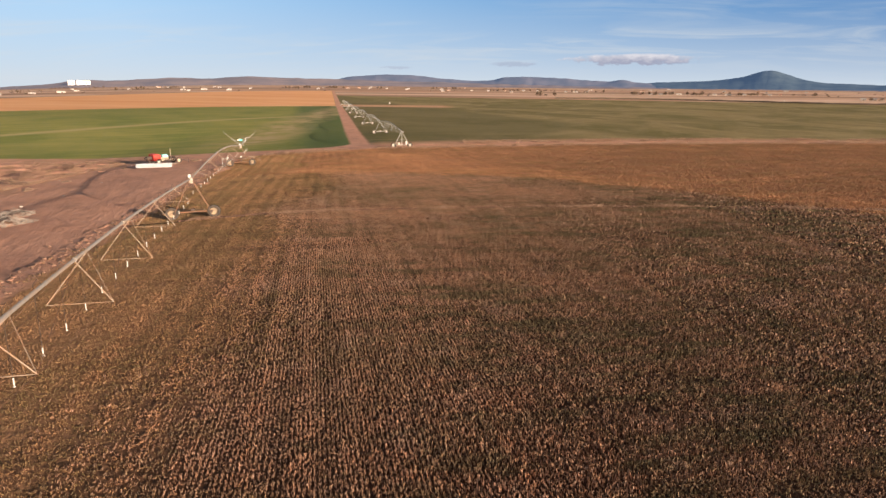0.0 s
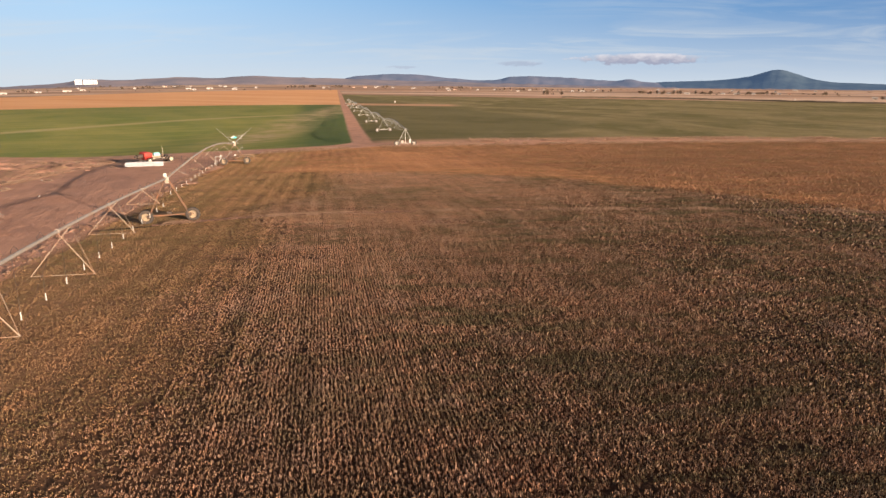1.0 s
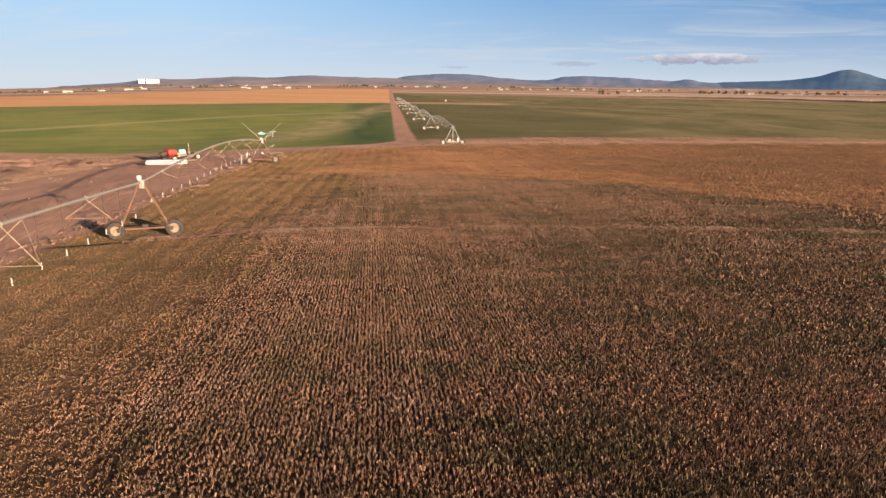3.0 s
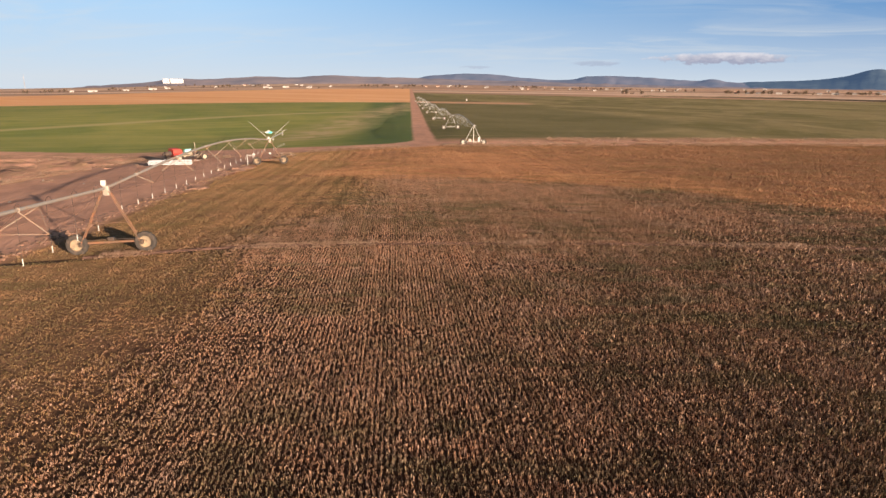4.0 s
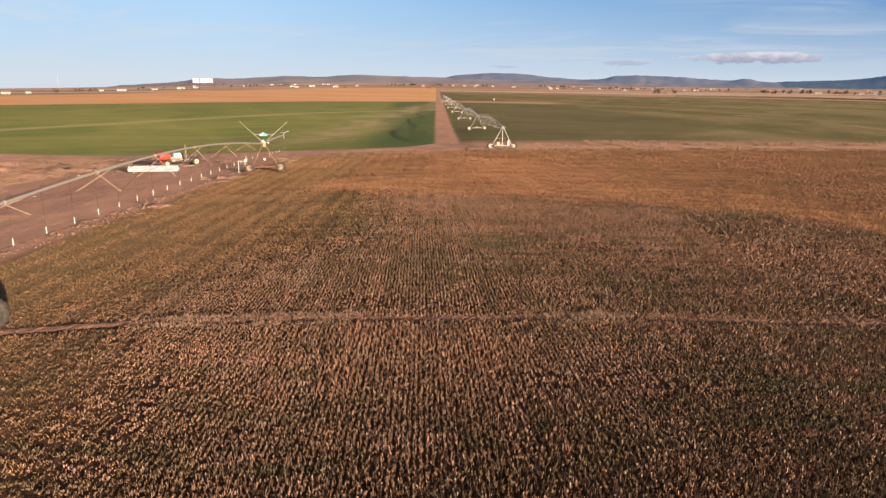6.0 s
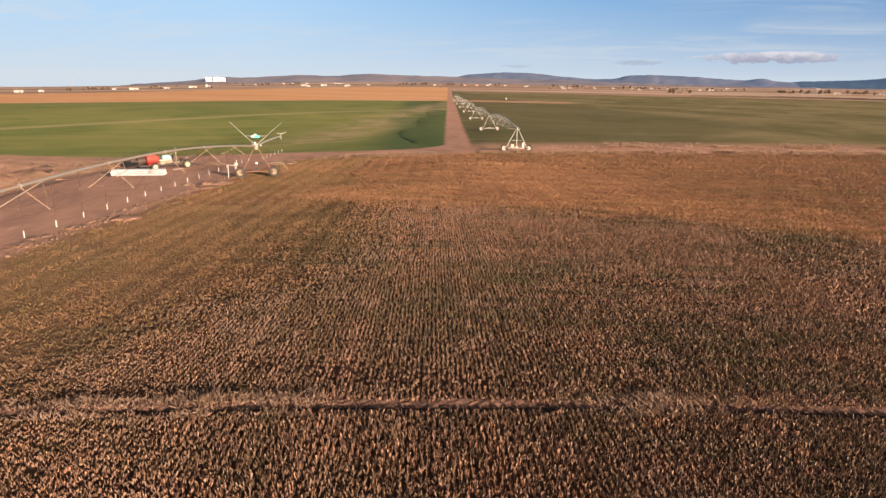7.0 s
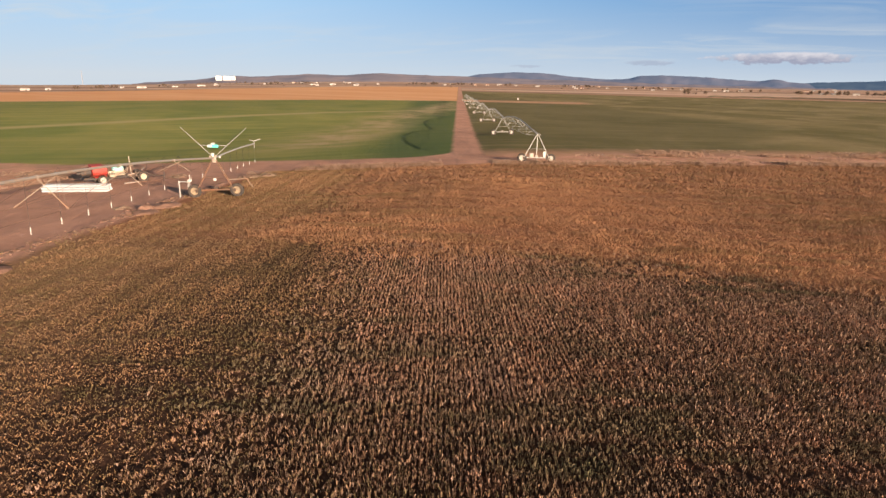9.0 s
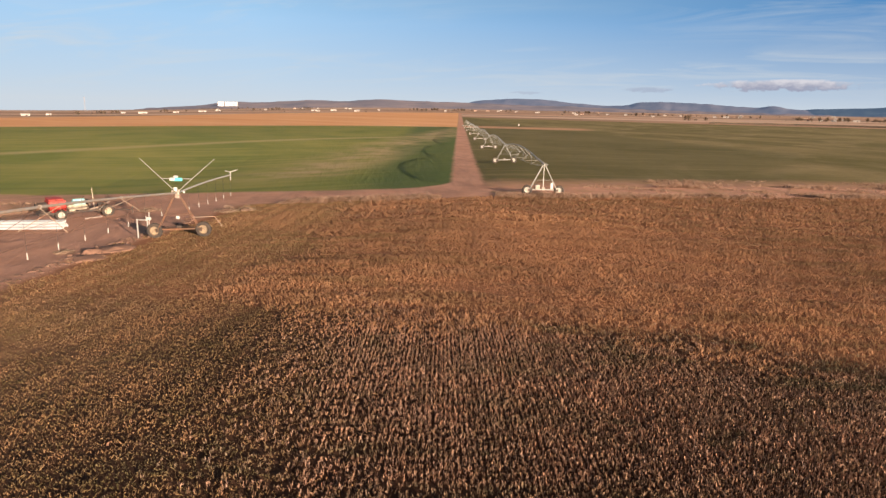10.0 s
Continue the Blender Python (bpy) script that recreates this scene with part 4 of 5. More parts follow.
def verge_grass():
    """Dry weeds along the lane, on the bank west of the yard and at the field's border."""
    rng = np.random.default_rng(77)
    x = rng.uniform(-42, 150, 16000)
    y = field_edge(x) + rng.normal(1.0, 1.6, len(x))
    keep = (np.abs(x - road_mid(y)) > 3.5) & (patches(x, y, 0.3, 21) > -0.15)
    blades("verge_grass", x[keep], y[keep], rng.uniform(0.2, 0.5, keep.sum()), 6, 0.028, 0.12, 0.8, PALE_STRAW, "pale dry grass along the edge of the lane", "grass", 78)
    x = rng.uniform(-10, 150, 9000)
    y = field_edge(x) + rng.uniform(5, 24, len(x))
    keep = patches(x, y, 0.22, 33) > 0.25
    blades("verge_grass", x[keep], y[keep], rng.uniform(0.12, 0.5, keep.sum()), 6, 0.042, 0.12, 0.9, PALE_STRAW, "low dry weeds on the far verge of the lane", "grass", 79)
    # pale seeded grass in clumps along the crop's far border
    x = rng.uniform(-40, 150, 5200)
    y = field_edge(x) - 0.3 + rng.normal(0, 0.7, len(x))
    keep = (np.abs(x - road_mid(y)) > 4.5) & (patches(x, y, 0.45, 61) > 0.0)
    blades("verge_grass", x[keep], y[keep], rng.uniform(0.5, 0.95, keep.sum()), 7, 0.021, 0.12, 0.45, PALE_STRAW, "tall bleached grass in clumps along the crop's border", "grass", 83)
    x = rng.uniform(0, 150, 3600)
    y = field_edge(x) + 12.5 + 0.012 * x + rng.normal(0, 0.5, len(x))
    keep = patches(x, y, 0.35, 63) > 0.05
    blades("verge_grass", x[keep], y[keep], rng.uniform(0.35, 0.8, keep.sum()), 7, 0.028, 0.12, 0.45, PALE_STRAW, "bleached grass in a line beyond the lane", "grass", 84)
    # grass that leans over the wheel rut
    x = rng.uniform(-26, 58, 15000)
    y = track(x) + np.where(rng.random(len(x)) < 0.75, rng.normal(0.40, 0.20, len(x)), rng.normal(-0.42, 0.12, len(x)))
    clump = patches(x, y * 0.3, 0.5, 65)
    keep = clump + rng.normal(0, 0.45, len(x)) > 0.45
    blades("rut_grass", x[keep], y[keep], rng.uniform(0.10, 0.22, keep.sum()) * (1 + 0.6 * np.clip(clump[keep], 0, 1.2)), 6, 0.021, 0.12, 1.1, PALE_STRAW, "pale dry grass leaning over the wheel rut", "grass", 85)
    y = rng.uniform(30, 150, 26000)
    x = -62 - 0.06 * y - rng.exponential(14, len(y))
    keep = (y < 160 + 0.09 * x) & (patches(x, y, 0.2, 41) > 0.0)
    blades("bank_weeds", x[keep], y[keep], rng.uniform(0.12, 0.45, keep.sum()), 6, 0.028, 0.12, 0.9, PALE_STRAW, "dry pale weeds on the rough bank", "weeds", 80)
    y = rng.uniform(10, 140, 2600)
    x = yard_edge(y) - rng.normal(0.2, 0.9, len(y))
    keep = patches(x, y, 0.5, 51) > 0.1
    blades("bank_weeds", x[keep], y[keep], rng.uniform(0.06, 0.22, keep.sum()), 5, 0.03, 0.12, 1.0, MOWN, "low weeds on the yard's ragged border", "weeds", 81)


verge_grass()


def clods():
    """Lumps of thrown-up soil along the border of yard and crop."""
    rng = np.random.default_rng(90)
    verts, faces = [], []
    bm = bmesh.new()
    bmesh.ops.create_icosphere(bm, subdivisions=1, radius=1.0)
    base = np.array([v.co[:] for v in bm.verts])
    tris = [[v.index for v in f.verts] for f in bm.faces]
    bm.free()
    for i in range(800):
        y = rng.uniform(15, 136)
        x = yard_edge(y) - abs(rng.normal(0.3, 1.0)) * (1.2 if y < 60 else 0.8)
        r = rng.uniform(0.03, 0.09) * (1.8 if rng.random() < 0.15 else 1.0)
        c = base * rng.uniform(0.7, 1.3, base.shape) * (r * 1.3, r, r * 0.75)
        k = len(verts)
        verts += (c + (x, y, float(land(x, y)) + r * 0.4 + 0.05)).tolist()
        faces += [[k + j for j in t] for t in tris]
    data = bpy.data.meshes.new("soil_clods")
    data.from_pydata(verts, [], faces)
    data.materials.append(CLOD)
    tagged(new("soil_clods", data), "dark crumbly clods of soil along the yard's border", "soil", kind="stuff")


clods()


def rut_bank():
    """Soil thrown up along the far side of the irrigator's wheel rut through the crop."""
    xs = np.arange(-27.0, 60.0, 0.16)
    rng = np.random.default_rng(15)
    prof = ((-0.06, -0.06), (0.06, 0.01), (0.16, 0.05), (0.30, 0.075), (0.46, 0.05), (0.60, -0.06))
    bm = bm_new()
    rings = []
    for x in xs:
        ring = []
        for off, up in prof:
            y = float(track(x)) + off + rng.normal(0, 0.03)
            lump = 1 + 0.35 * float(patches(np.array([x]), np.array([y]), 1.1, 16)[0])
            ring.append(bm.verts.new((x, y, float(land(x, y)) + up * (lump if up > 0 else 1) + rng.normal(0, 0.012))))
        rings.append(ring)
    for a, b in zip(rings, rings[1:]):
        for k in range(len(prof) - 1):
            bm.faces.new((a[k], b[k], b[k + 1], a[k + 1]))
    ob = new("rut_bank", mesh_of(bm, "rut_bank"))
    ob.data.materials.append(RUT_SOIL)
    tagged(ob, "low bank of pinkish dry soil along a wheel rut", "soil bank", kind="structure")


rut_bank()


def tyre_dents():
    """Lumps pressed up by tyre lugs along the yard's side of the crop."""
    rng = np.random.default_rng(97)
    bm = bm_new()
    y = 40.0
    while y < 124.0:
        x = float(yard_edge(y)) - 1.9 - 0.4 * float(patches(np.array([0.0]), np.array([y]), 0.12, 98)[0]) + rng.normal(0, 0.2)
        lx, ly, h = rng.uniform(0.22, 0.45), rng.uniform(0.3, 0.6), rng.uniform(0.05, 0.13)
        got = bmesh.ops.create_icosphere(bm, subdivisions=2, radius=1.0)
        for v in got["verts"]:
            k = 1 + 0.3 * noise.noise(v.co * 1.5 + Vector((y, 0, 0)))
            v.co = Vector((x + v.co.x * lx * k - 0.17 * v.co.y * ly, y + v.co.y * ly * k, float(land(x, y)) + 0.01 + v.co.z * h * k))
        y += rng.uniform(0.8, 1.5)
    for x, y, r, h in ((-42.0, 117.6, 0.8, 0.38), (-41.0, 119.2, 1.2, 0.35), (-40.6, 115.6, 1.2, 0.25), (-36.6, 96.5, 1.0, 0.28)):
        got = bmesh.ops.create_icosphere(bm, subdivisions=3, radius=1.0)
        for v in got["verts"]:
            k = 1 + 0.28 * noise.noise(v.co * 1.7 + Vector((x, y, 0))) + 0.1 * noise.noise(v.co * 5 + Vector((x, y, 0)))
            v.co = Vector((x + v.co.x * r * k, y + v.co.y * r * 1.2 * k, float(land(x, y)) - 0.03 + v.co.z * h * k))
    ob = new("tyre_ruts", mesh_of(bm, "tyre_ruts"))
    ob.data.materials.append(YARD_SOIL)
    tagged(ob, "lumpy ruts and mounds of brown soil beside the crop", "tyre ruts", kind="stuff")


tyre_dents()


# ---- the yard ----
def pipe_stack():
    mid, turn = on(-58.4, 128.6), math.atan2(2.5, 6.4)
    d = Vector((math.cos(turn), math.sin(turn), 0))
    s = Vector((-d.y, d.x, 0))
    for k in (-2.5, 2.5):
        bearer = thing("timber_bearer", mid + k * d, "weathered timber bearer under the stacked pipes", "timber", "pipe bearers", turn)
        part("beam", box(bm_new(), (0, 0, 0.05), (0.12, 1.7, 0.10), 0.01), TIMBER, bearer)
    bm = bm_new()
    seg, r, long = 14, 0.13, 6.6
    rings = [[bm.verts.new((x, q * math.cos(2 * math.pi * j / seg), q * math.sin(2 * math.pi * j / seg))) for j in range(seg)]
             for x, q in ((-long / 2, r * 0.9), (-long / 2, r), (long / 2 - 0.35, r), (long / 2 - 0.3, r * 1.12), (long / 2, r * 1.12), (long / 2, r * 0.95))]
    rings += [[bm.verts.new((x, r * 0.9 * math.cos(2 * math.pi * j / seg), r * 0.9 * math.sin(2 * math.pi * j / seg))) for j in range(seg)] for x in (long / 2 - 0.3,)]
    for a, b in zip(rings, rings[1:] + rings[:1]):
        for j in range(seg):
            bm.faces.new((a[j], a[(j + 1) % seg], b[(j + 1) % seg], b[j]))
    bmesh.ops.recalc_face_normals(bm, faces=bm.faces)
    data = mesh_of(bm, "irrigation_pipe")
    rng = random.Random(6)
    for level, count in ((0, 6), (1, 5), (2, 4)):
        for i in range(count):
            pipe = new("irrigation_pipe", data)
            if not data.materials:
                data.materials.append(PIPE_WHITE)
            at = mid + (i - (count - 1) / 2) * 0.29 * s + Vector((0, 0, 0.24 + 0.25 * level)) + rng.uniform(-0.15, 0.15) * d
            pipe.matrix_basis = Matrix.Translation(at) @ Matrix.Rotation(turn, 4, "Z")
            tagged(pipe, "long white plastic irrigation pipe lying in a stack", "pipe", "stacked pipes")


def pump_trailer():
    """An old engine-driven pump on wheels: red tank and hood, teal engine, cream sump."""
    w1, w2 = Vector((-60.9, 135.4, 0)), Vector((-58.2, 139.2, 0))
    turn = math.atan2((w2 - w1).y, (w2 - w1).x)
    cart = thing("pump_trailer", on(w1.x, w1.y), "old red and teal engine pump trailer parked on bare soil", "machine", "", turn)
    cart.scale = (1.2, 1.2, 1.2)
    tyre_small = tyre_mesh(0.50, 0.26)
    rim_small = rim_mesh(0.31, 0.22)
    bm = box(bm_new(), (1.0, 0.55, 0.62), (5.4, 0.10, 0.14), 0.02)
    box(bm, (1.0, -0.35, 0.62), (5.4, 0.10, 0.14), 0.02)
    for x in (-1.5, 0.0, 1.6, 3.5):
        box(bm, (x, 0.1, 0.62), (0.1, 0.9, 0.10), 0.01)
    part("chassis", bm, DARK, cart)
    quarter = Matrix.Rotation(math.pi / 2, 4, "Z")
    for x, y, white in ((0.0, -0.75, True), (0.0, 0.95, True), (3.85, -0.75, False), (3.85, 0.95, False)):
        scale = 1.0 if white else 1.12
        tyre = part("tyre", tyre_small, RUBBER, cart)
        tyre.matrix_basis = Matrix.Translation((x, y, 0.5 * scale)) @ quarter @ Matrix.Scale(scale, 4)
        rim = part("rim", rim_small, WHITE_RIM, cart)
        rim.matrix_basis = Matrix.Translation((x, y, 0.5 * scale)) @ Matrix.Rotation(-math.pi / 2 if y < 0 else math.pi / 2, 4, "Z") @ Matrix.Scale(scale, 4)
        rim.material_slots[0].link = "OBJECT"
        rim.material_slots[0].material = WHITE_RIM if white else CREAM
    # red hopper body: a box that widens upward, with a lip and an open dark end
    bm = bm_new()
    low = [(-0.7, -0.5), (0.45, -0.5), (0.45, 0.7), (-0.7, 0.7)]
    high = [(-0.85, -0.75), (0.5, -0.75), (0.5, 0.95), (-0.85, 0.95)]
    a = [bm.verts.new((x, y, 0.72)) for x, y in low]
    b = [bm.verts.new((x, y, 1.30)) for x, y in high]
    c = [bm.verts.new((x, y, 1.78)) for x, y in high]
    for p, q in ((a, b), (b, c)):
        for j in range(4):
            bm.faces.new((p[j], p[(j + 1) % 4], q[(j + 1) % 4], q[j]))
    bm.faces.new(a[::-1])
    bm.faces.new(c)
    bmesh.ops.bevel(bm, geom=list(bm.edges), offset=0.05, segments=2, affect="EDGES")
    body = part("hopper", bm, RED, cart, "faded red sheet-metal hopper")
    part("lid", box(bm_new(), (-0.2, 0.3, 1.86), (1.2, 1.3, 0.12), 0.05, Matrix.Rotation(radians(4), 4, "X")), RED, body)
    part("drum", tube(tube(bm_new(), (-1.75, 0.1, 1.2), (-0.87, 0.1, 1.3), 0.36, 14), (-2.1, 0.1, 1.2), (-1.75, 0.1, 1.2), 0.16, 12), DARK, body)
    part("fender", box(bm_new(), (-0.1, -0.78, 1.06), (1.2, 0.36, 0.06), 0.02), RED, cart)
    bm = box(bm_new(), (1.5, 0.0, 1.02), (1.5, 0.62, 0.5), 0.08)
    tube(bm, (0.7, 0.0, 1.0), (2.4, 0.0, 1.0), 0.2, 10)
    box(bm, (1.0, -0.2, 0.9), (0.5, 0.5, 0.4), 0.06)
    engine = part("engine", bm, CREAM, cart, "cream-painted engine block")
    bm = box(bm_new(), (1.65, 0.0, 1.42), (1.1, 0.66, 0.34), 0.12)
    tube(bm, (1.2, 0.1, 1.55), (2.15, 0.1, 1.55), 0.2, 12)
    part("engine_cover", bm, TEAL, engine, "teal engine cover")
    part("radiator", box(bm_new(), (2.4, 0.0, 1.28), (0.14, 0.8, 0.75), 0.03), DARK, engine)
    part("grille", box(bm_new(), (2.49, 0.0, 1.28), (0.03, 0.66, 0.6), 0.01), CREAM, engine)
    part("exhaust", tube(bm_new(), (2.95, 0.1, 0.8), (2.85, 0.1, 2.65), 0.035, 8), CREAM, engine)
    bm = tube(bm_new(), (2.5, -0.1, 0.72), (3.8, 0.1, 0.95), 0.07, 8)
    tube(bm, (3.3, 0.5, 0.7), (4.1, -0.4, 1.35), 0.04, 8)
    tube(bm, (3.2, -0.5, 0.7), (4.3, 0.3, 1.3), 0.04, 8)
    part("steering_frame", bm, GALV, cart)
    part("pump", box(bm_new(), (3.45, 0.1, 1.0), (0.5, 0.45, 0.5), 0.12), DARK, cart)
    bm = tube(bm_new(), (4.0, 0.1, 0.62), (6.2, -0.1, 0.35), 0.05, 8)
    tube(bm, (6.2, -0.1, 0.0), (6.2, -0.1, 0.75), 0.045, 8)
    part("drawbar", bm, DARK, cart)


def heap(name, at, radius, height, count, mat, label, seed, thick=0.03):
    """A heap of crossed sticks; one mesh of many thin twigs."""
    rng = random.Random(seed)
    ob = thing(name, at, label, "brush")
    bm = bm_new()
    for i in range(count):
        a, r = rng.uniform(0, 6.3), radius * math.sqrt(rng.random())
        p = Vector((r * math.cos(a), r * math.sin(a), 0))
        z = height * max(0.0, 1 - r / radius) * rng.random()
        b, l = rng.uniform(0, 6.3), rng.uniform(0.25, 0.9) * min(radius, 1.2)
        q = Vector((l * math.cos(b), l * math.sin(b), rng.uniform(-0.2, 0.8) * l * 0.6))
        tube(bm, p + Vector((0, 0, z)) - q * 0.3, p + Vector((0, 0, z)) + q * 0.7, rng.uniform(0.5, 1.3) * thick, 4, thick * 0.3)
    for v in bm.verts:
        v.co.z = max(v.co.z, 0.0)
    part("tangle", bm, mat, ob)
    bm = bm_new()
    bmesh.ops.create_icosphere(bm, subdivisions=2, radius=1.0)
    for v in bm.verts:
        k = 1 + 0.35 * noise.noise(v.co * 2 + Vector((seed, 0, 0)))
        v.co = Vector((v.co.x * radius * 0.6 * k, v.co.y * radius * 0.6 * k, max(v.co.z, -0.1) * height * 0.45 * k))
    part("core", bm, CLOD, ob)
    return ob


def concrete_block():
    b = thing("concrete_slab", on(-67.0, 125.1), "low concrete slab caked with brown dust", "slab", "", 0.4)
    bm = box(bm_new(), (0, 0, 0.04), (1.5, 0.6, 0.16), 0.04)
    part("block", bm, YARD_SOIL, b)


def loose_timber(at, turn, long, label):
    t = thing("timber_post", at, label, "timber", "loose posts", turn)
    part("beam", tube(bm_new(), (-long / 2, 0, 0.07), (long / 2, 0, 0.07), 0.07, 8, 0.055), GREY_WOOD, t)


def stones():
    """Scattered field stones, each a rough lump."""
    rng = random.Random(12)
    variants = []
    for k in range(3):
        bm = bm_new()
        bmesh.ops.create_icosphere(bm, subdivisions=2, radius=1.0)
        for v in bm.verts:
            v.co *= 1 + 0.4 * noise.noise(v.co * 1.4 + Vector((k * 7.3, 0, 0)))
            v.co.z *= 0.6
        data = mesh_of(bm, "stone")
        data.materials.append(CONCRETE)
        variants.append(data)
    for i in range(26):
        y = rng.uniform(48, 128)
        x = -44 - rng.uniform(0, 1) ** 0.6 * 28 - 0.07 * y
        s = new("stone", variants[i % 3])
        r = rng.uniform(0.10, 0.24)
        s.matrix_basis = Matrix.Translation(on(x, y, r * 0.25)) @ Matrix.Rotation(rng.uniform(0, 6), 4, "Z") @ Matrix.Scale(r, 4)
        tagged(s, "pale dusty field stone on bare soil", "stone", "field stones")


pipe_stack()
pump_trailer()
concrete_block()
heap("brush_heap", on(-46.3, 66.0), 2.6, 1.1, 420, GREY_WOOD, "pale heap of bleached branches and debris", 1, 0.04)
heap("brush_heap", on(-49.0, 72.0), 2.0, 0.9, 300, GREY_WOOD, "scattered pale branches beside a heap", 2, 0.035)
heap("brush_heap", on(-78.5, 142.4), 1.5, 0.8, 70, BRUSH, "dark tangle of dead brush on the bank", 3)
heap("brush_heap", on(-44.6, 141.6), 1.5, 0.9, 110, BRUSH, "dark tumbleweed tangle at the field corner", 4)
heap("brush_heap", on(-43.0, 142.8), 1.3, 0.8, 90, BRUSH, "dark tumbleweed tangle beside dry grass", 5)
heap("brush_heap", on(-55.0, 142.5), 1.3, 0.6, 70, BRUSH, "brown brush beside the pump trailer", 6)
heap("brush_heap", on(-75.0, 108.5), 2.8, 1.3, 130, BRUSH, "standing dead stalks on the rough bank", 7)
heap("brush_heap", on(-70.5, 105.5), 2.4, 1.1, 100, BRUSH, "brown dead stalks among weeds", 8)
heap("brush_heap", on(-44.5, 117.5), 0.8, 0.4, 40, BRUSH, "small brown weed tangle under the sprinklers", 9)
spots = random.Random(44)
for i in range(14):
    y = spots.uniform(84, 138)
    heap("brush_heap", on(-60 - spots.uniform(0, 22) - 0.03 * y, y), spots.uniform(0.5, 1.1), spots.uniform(0.25, 0.55), 36, BRUSH, "small dark tumbleweed tangle on the rough bank", 20 + i)
loose_timber(on(-48.0, 63.0), 0.8, 3.2, "bleached post lying on the bare yard")
loose_timber(on(-57.6, 136.5), 1.2, 1.9, "bleached post lying by the pipe stack")
stones()


# ---- far farms ----
def far(az, dist, up=0.0):
    return on(dist * math.sin(radians(az)), dist * math.cos(radians(az)), up)


def house(az, dist, size, wall, roof, label, name="farmhouse", category="house", turn=None):
    l, d, h = size
    ob = thing(name, far(az, dist, -0.3), label, category, "far farm buildings", radians(-az) if turn is None else turn)
    part("wall", box(bm_new(), (0, 0, h / 2), (l, d, h)), wall, ob)
    bm = bm_new()
    rise, o = d * 0.22, 0.5
    v = [bm.verts.new(p) for p in ((-l / 2 - o, -d / 2 - o, h), (l / 2 + o, -d / 2 - o, h), (l / 2 + o, d / 2 + o, h), (-l / 2 - o, d / 2 + o, h),
                                   (-l / 2 - o, 0, h + rise), (l / 2 + o, 0, h + rise))]
    for f in ((0, 1, 5, 4), (2, 3, 4, 5), (1, 2, 5), (3, 0, 4), (3, 2, 1, 0)):
        bm.faces.new([v[i] for i in f])
    part("roof", bm, roof, ob)
    part("door", box(bm_new(), (l * 0.12, -d / 2 - 0.02, h * 0.36), (min(l * 0.2, 4), 0.1, h * 0.7)), DOOR_DARK, ob)
    for k in (-0.32, -0.12, 0.34):
        part("window", box(bm_new(), (l * k, -d / 2 - 0.02, h * 0.55), (l * 0.08, 0.1, h * 0.3)), DOOR_DARK, ob)


def tree_model(seed, tall, wide):
    """Trunk, limbs and a ragged crown of many small clumps."""
    rng = random.Random(seed)
    ob = new("tree")
    bm = tube(bm_new(), (0, 0, -0.5), (0, 0, tall * 0.5), tall * 0.035, 6, tall * 0.018)
    for i in range(5):
        a = rng.uniform(0, 6.3)
        tube(bm, (0, 0, tall * rng.uniform(0.25, 0.45)), (wide * 0.3 * math.cos(a), wide * 0.3 * math.sin(a), tall * rng.uniform(0.5, 0.8)), tall * 0.015, 5, tall * 0.006)
    part("trunk", bm, BARK, ob)
    bm = bm_new()
    for i in range(110):
        a, u, r = rng.uniform(0, 6.3), rng.uniform(-1, 1), rng.random() ** 0.4
        c = Vector((math.cos(a) * math.sqrt(1 - u * u) * wide * 0.5 * r, math.sin(a) * math.sqrt(1 - u * u) * wide * 0.5 * r, tall * (0.52 + 0.46 * u * r)))
        s = tall * rng.uniform(0.06, 0.13)
        vs = [bm.verts.new(c + Vector((rng.uniform(-1, 1), rng.uniform(-1, 1), rng.uniform(-1, 1))) * s) for _ in range(4)]
        for f in ((0, 1, 2), (0, 2, 3), (0, 3, 1), (1, 3, 2)):
            bm.faces.new([vs[j] for j in f])
    part("crown", bm, TREE_LEAF, ob)
    return tagged(ob, "far dark tree beside a farm", "tree", "far trees")


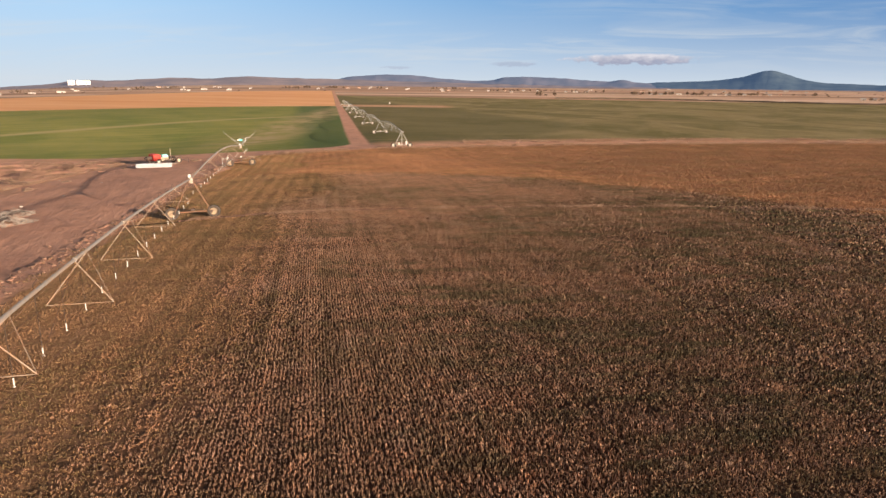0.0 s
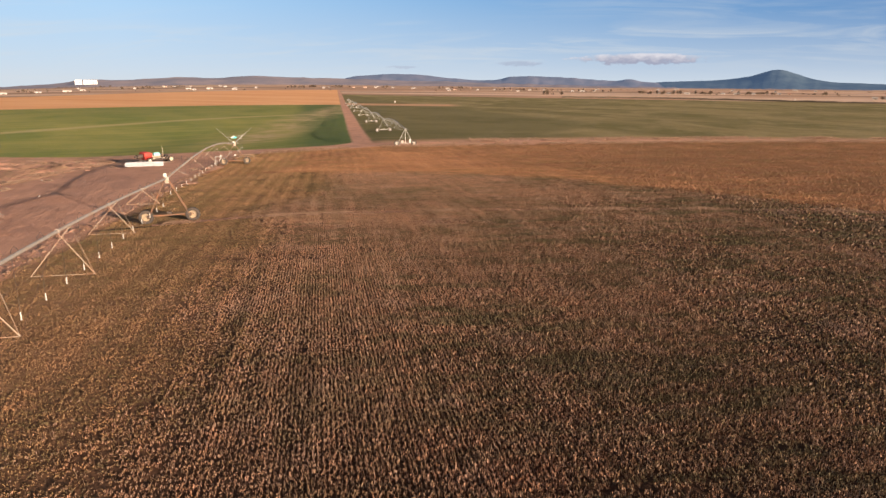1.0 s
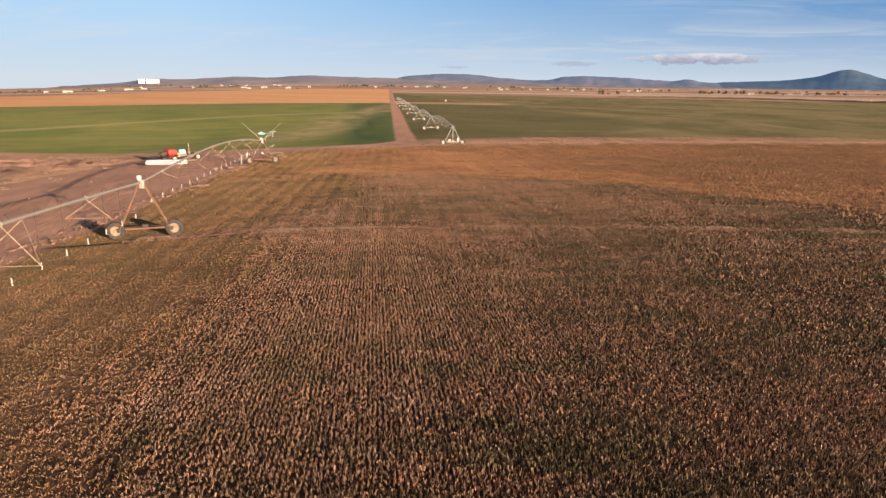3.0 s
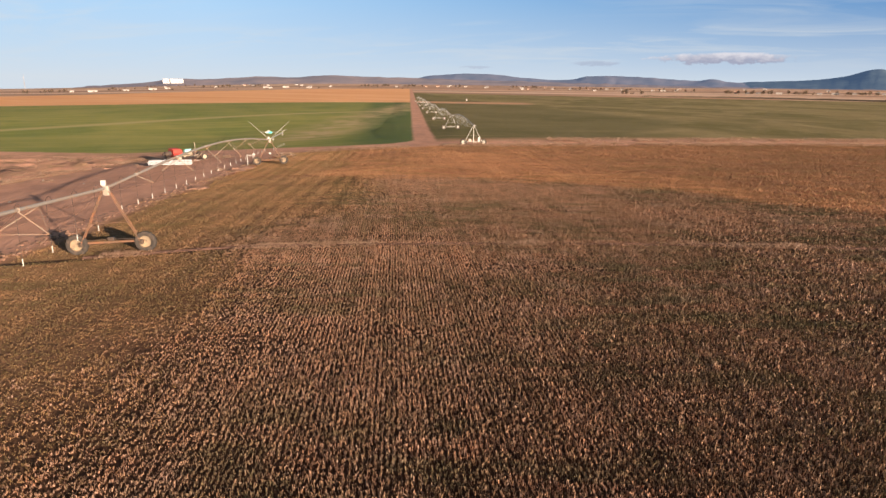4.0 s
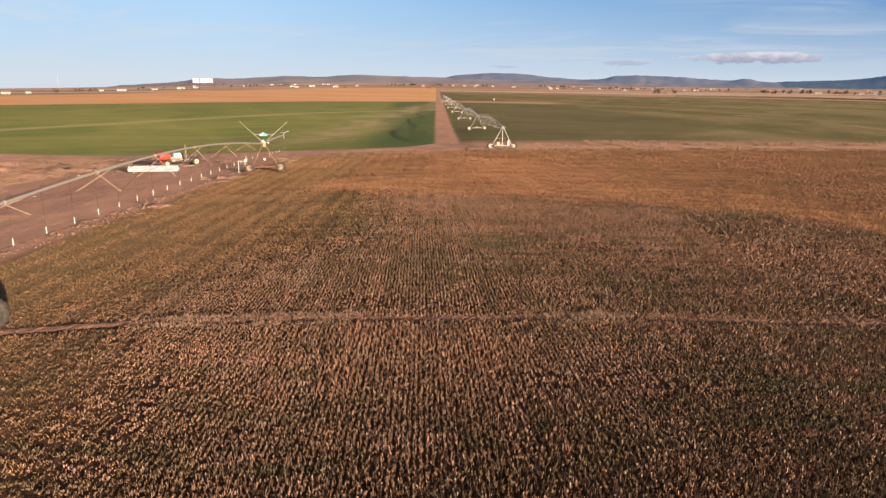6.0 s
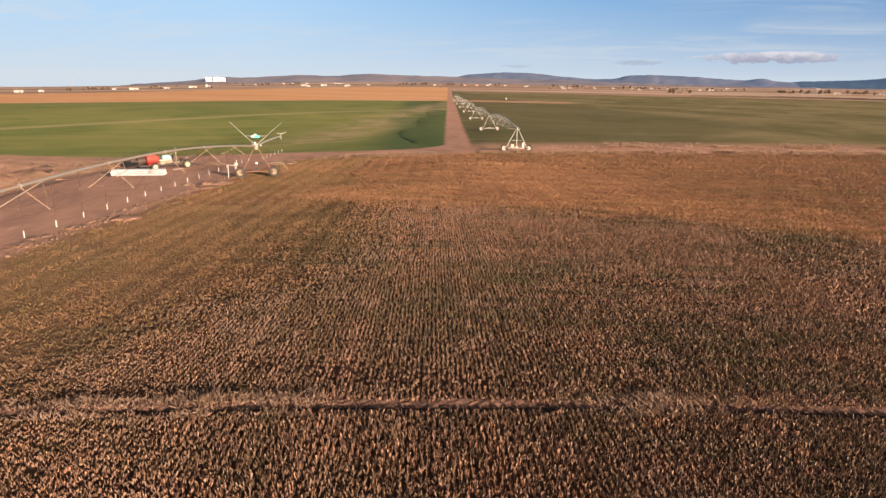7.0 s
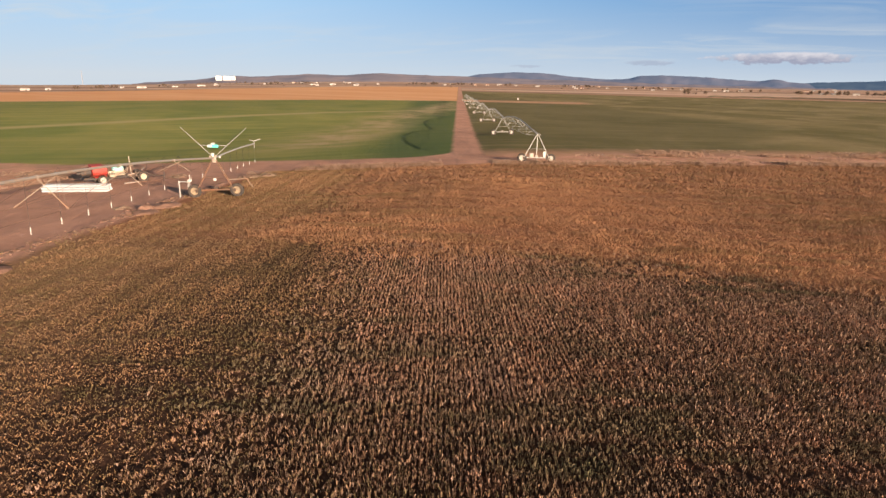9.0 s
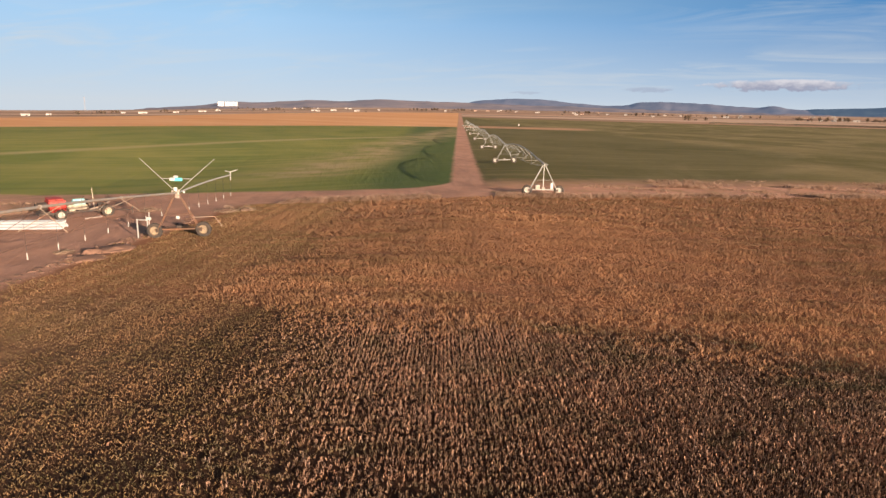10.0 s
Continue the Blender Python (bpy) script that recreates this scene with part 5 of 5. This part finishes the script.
def far_farms():
    rng = random.Random(21)
    used = []
    rows = ((-30.3, 1500, 30, "long"), (-21.6, 2000, 12, ""), (-20.1, 1480, 24, "long"), (-18.1, 1500, 14, ""), (-23.6, 2400, 14, ""), (-10.9, 1680, 13, ""),
            (-8.4, 1850, 13, "red"), (-7.4, 1900, 18, "red"), (-6.5, 1900, 14, ""), (3.8, 1600, 12, ""), (5.2, 1650, 13, "red"), (6.8, 1700, 14, ""), (8.0, 1680, 11, ""),
            (10.4, 1540, 13, ""), (11.2, 1540, 22, "long"), (12.2, 1560, 13, ""), (16.6, 1330, 11, "red"), (17.4, 1340, 13, ""), (18.2, 1350, 16, ""), (19.6, 1370, 20, "long"),
            (22.3, 1400, 15, ""), (23.3, 1410, 24, "long"), (24.5, 1430, 13, ""), (26.3, 1460, 13, ""), (27.0, 1470, 11, "red"), (32.5, 1130, 14, "long"), (33.2, 1140, 12, ""),
            (-41.6, 1150, 22, "long"), (-40.3, 1200, 14, ""), (-34.4, 1350, 30, "long"), (-35.8, 1400, 14, ""), (18.8, 2600, 26, "long"), (27.4, 2500, 30, "long"))
    for az, dist, l, look_ in rows:
        wall = WALL_WHITE if look_ != "red" else WALL_TAN
        roof = {"long": WALL_WHITE, "red": ROOF_RED}.get(look_, ROOF_GREY)
        label = {"long": "long low white farm shed on the far plain", "red": "tan farmhouse with a rusty red roof"}.get(look_, "small white farmhouse with a grey roof")
        house(az, dist, (l * 0.5, 6, 2.4), wall, roof, label, "farm_shed" if look_ == "long" else "farmhouse", "shed" if look_ == "long" else "house")
    for i in range(34):
        az, dist = rng.uniform(-34, 34), rng.uniform(1350, 2300)
        red = rng.random() < 0.3
        house(az, dist, (rng.uniform(5, 11), 5, 2.2), WALL_TAN if red else WALL_WHITE, ROOF_RED if red else ROOF_GREY,
              "tan farmhouse with a rusty red roof" if red else "small white farmhouse with a grey roof")
    models = [tree_model(s, t, wd) for s, t, wd in ((1, 10, 8), (2, 8, 10), (3, 12, 6))]
    spots = [(-33.0, 1600), (-32.4, 1600), (-26.2, 1700), (-25.1, 1700), (-24.6, 1720), (-23.2, 2000), (-22.6, 2000), (-22.2, 2010), (-13.5, 1750), (-13.1, 1750), (-12.4, 1760),
             (-11.9, 1780), (-10.0, 1900), (-9.6, 1900), (-9.0, 1880), (-5.8, 1900), (-1.2, 2000), (0.2, 1980), (0.6, 1980), (0.9, 1960), (4.4, 1620), (5.8, 1640), (7.2, 1700),
             (9.0, 1680), (11.7, 1540), (8.4, 1120), (8.8, 1125), (16.0, 1340), (17.0, 1330), (17.9, 1345), (18.9, 1360), (24.0, 1420), (24.9, 1430), (25.6, 1440), (28.3, 1500), (29.6, 1500),
             (-30.9, 2700), (-30.4, 2700), (-29.4, 2720), (-28.1, 2720), (-27.6, 2720), (-36.4, 1420), (-37.0, 1420), (-38.5, 1300), (33.6, 1150), (20.8, 1380), (21.4, 1390), (13.2, 1560)]
    for i, (az, dist) in enumerate(spots):
        for k in range(4 if i % 3 else 6):
            a = az + rng.gauss(0, 0.32)
            m = Matrix.Translation(far(a, dist + rng.uniform(-40, 40))) @ Matrix.Rotation(rng.uniform(0, 6), 4, "Z") @ Matrix.Diagonal((1.0, 1.0, 0.72, 1.0)) @ Matrix.Scale(rng.uniform(0.35, 0.95), 4)
            if i == 0 and k < 3:
                models[len(used)].matrix_basis = m
                used.append(m)
            else:
                copy_thing(models[rng.randrange(3)], m).matrix_basis = m
    for i in range(90):
        m = Matrix.Translation(far(rng.uniform(-34, 36), rng.uniform(1300, 2200))) @ Matrix.Diagonal((1.3, 1.3, 0.6, 1.0)) @ Matrix.Scale(rng.uniform(0.2, 0.5), 4)
        copy_thing(models[rng.randrange(3)], m).matrix_basis = m


def white_works():
    """A big white plant of two halls on a low hill."""
    d = 3150
    for az, l in ((-29.55, 26), (-28.75, 52)):
        p = far(az, d)
        p.z = 12 + d * math.tan(radians(-0.24))
        ob = thing("white_hall", p, "large plain white hall on a low hill", "building", "far farm buildings", radians(-az))
        part("wall", box(bm_new(), (0, 0, 4), (l, 30, 28)), HALL_WHITE, ob)
        part("roof", box(bm_new(), (0, 0, 18.4), (l + 1, 31, 0.8)), ROOF_GREY, ob)
        part("door", box(bm_new(), (l * 0.2, -15.05, 8), (8, 0.2, 9)), ROOF_GREY, ob)


def far_bank():
    """A dark weedy canal bank that closes the olive field."""
    n = 160
    verts, faces = [], []
    for i in range(n):
        az = 9.5 + 38 * i / (n - 1)
        d0 = 905 + 30 * math.sin(i * 0.05)
        k = 1 + 0.5 * noise.noise((i * 0.21, 0, 0))
        for off, h in ((-4, -0.5), (-1.2, 1.5 * k), (1.2, 1.7 * k), (4, -0.5)):
            p = far(az, d0 + off)
            verts.append((p.x, p.y, p.z + h))
    for i in range(n - 1):
        faces += [(4 * i + j, 4 * i + 4 + j, 4 * i + 5 + j, 4 * i + 1 + j) for j in range(3)]
    data = bpy.data.meshes.new("canal_bank")
    data.from_pydata(verts, [], faces)
    data.materials.append(TREE_LEAF)
    tagged(new("canal_bank", data), "long dark weedy bank across the plain", "bank", kind="structure")


def small_marks():
    for at, label in ((on(-53, 631), "small white pump hut in the field"), (on(444, 858), "small white pump hut by the bank")):
        ob = thing("pump_hut", at, label, "hut", "pump huts")
        part("wall", box(bm_new(), (0, 0, 0.65), (1.1, 1.0, 1.3), 0.05), WALL_WHITE, ob)
        part("roof", box(bm_new(), (0, 0, 1.37), (1.3, 1.2, 0.14), 0.03), ROOF_GREY, ob)
    p = far(-39, 2300)
    ob = thing("radio_mast", p, "thin grey radio mast on the horizon", "mast")
    bm = bm_new()
    for i in range(3):
        a = 2 * math.pi * i / 3
        tube(bm, (1.2 * math.cos(a), 1.2 * math.sin(a), -1), (0.4 * math.cos(a), 0.4 * math.sin(a), 44), 0.2, 5)
    for k in range(14):
        tube(bm, (1.0, 0, 3 * k), (-0.5, 0.8, 3 * k + 3), 0.1, 4)
    part("lattice", bm, ROOF_GREY, ob)


far_farms()
white_works()
far_bank()
small_marks()
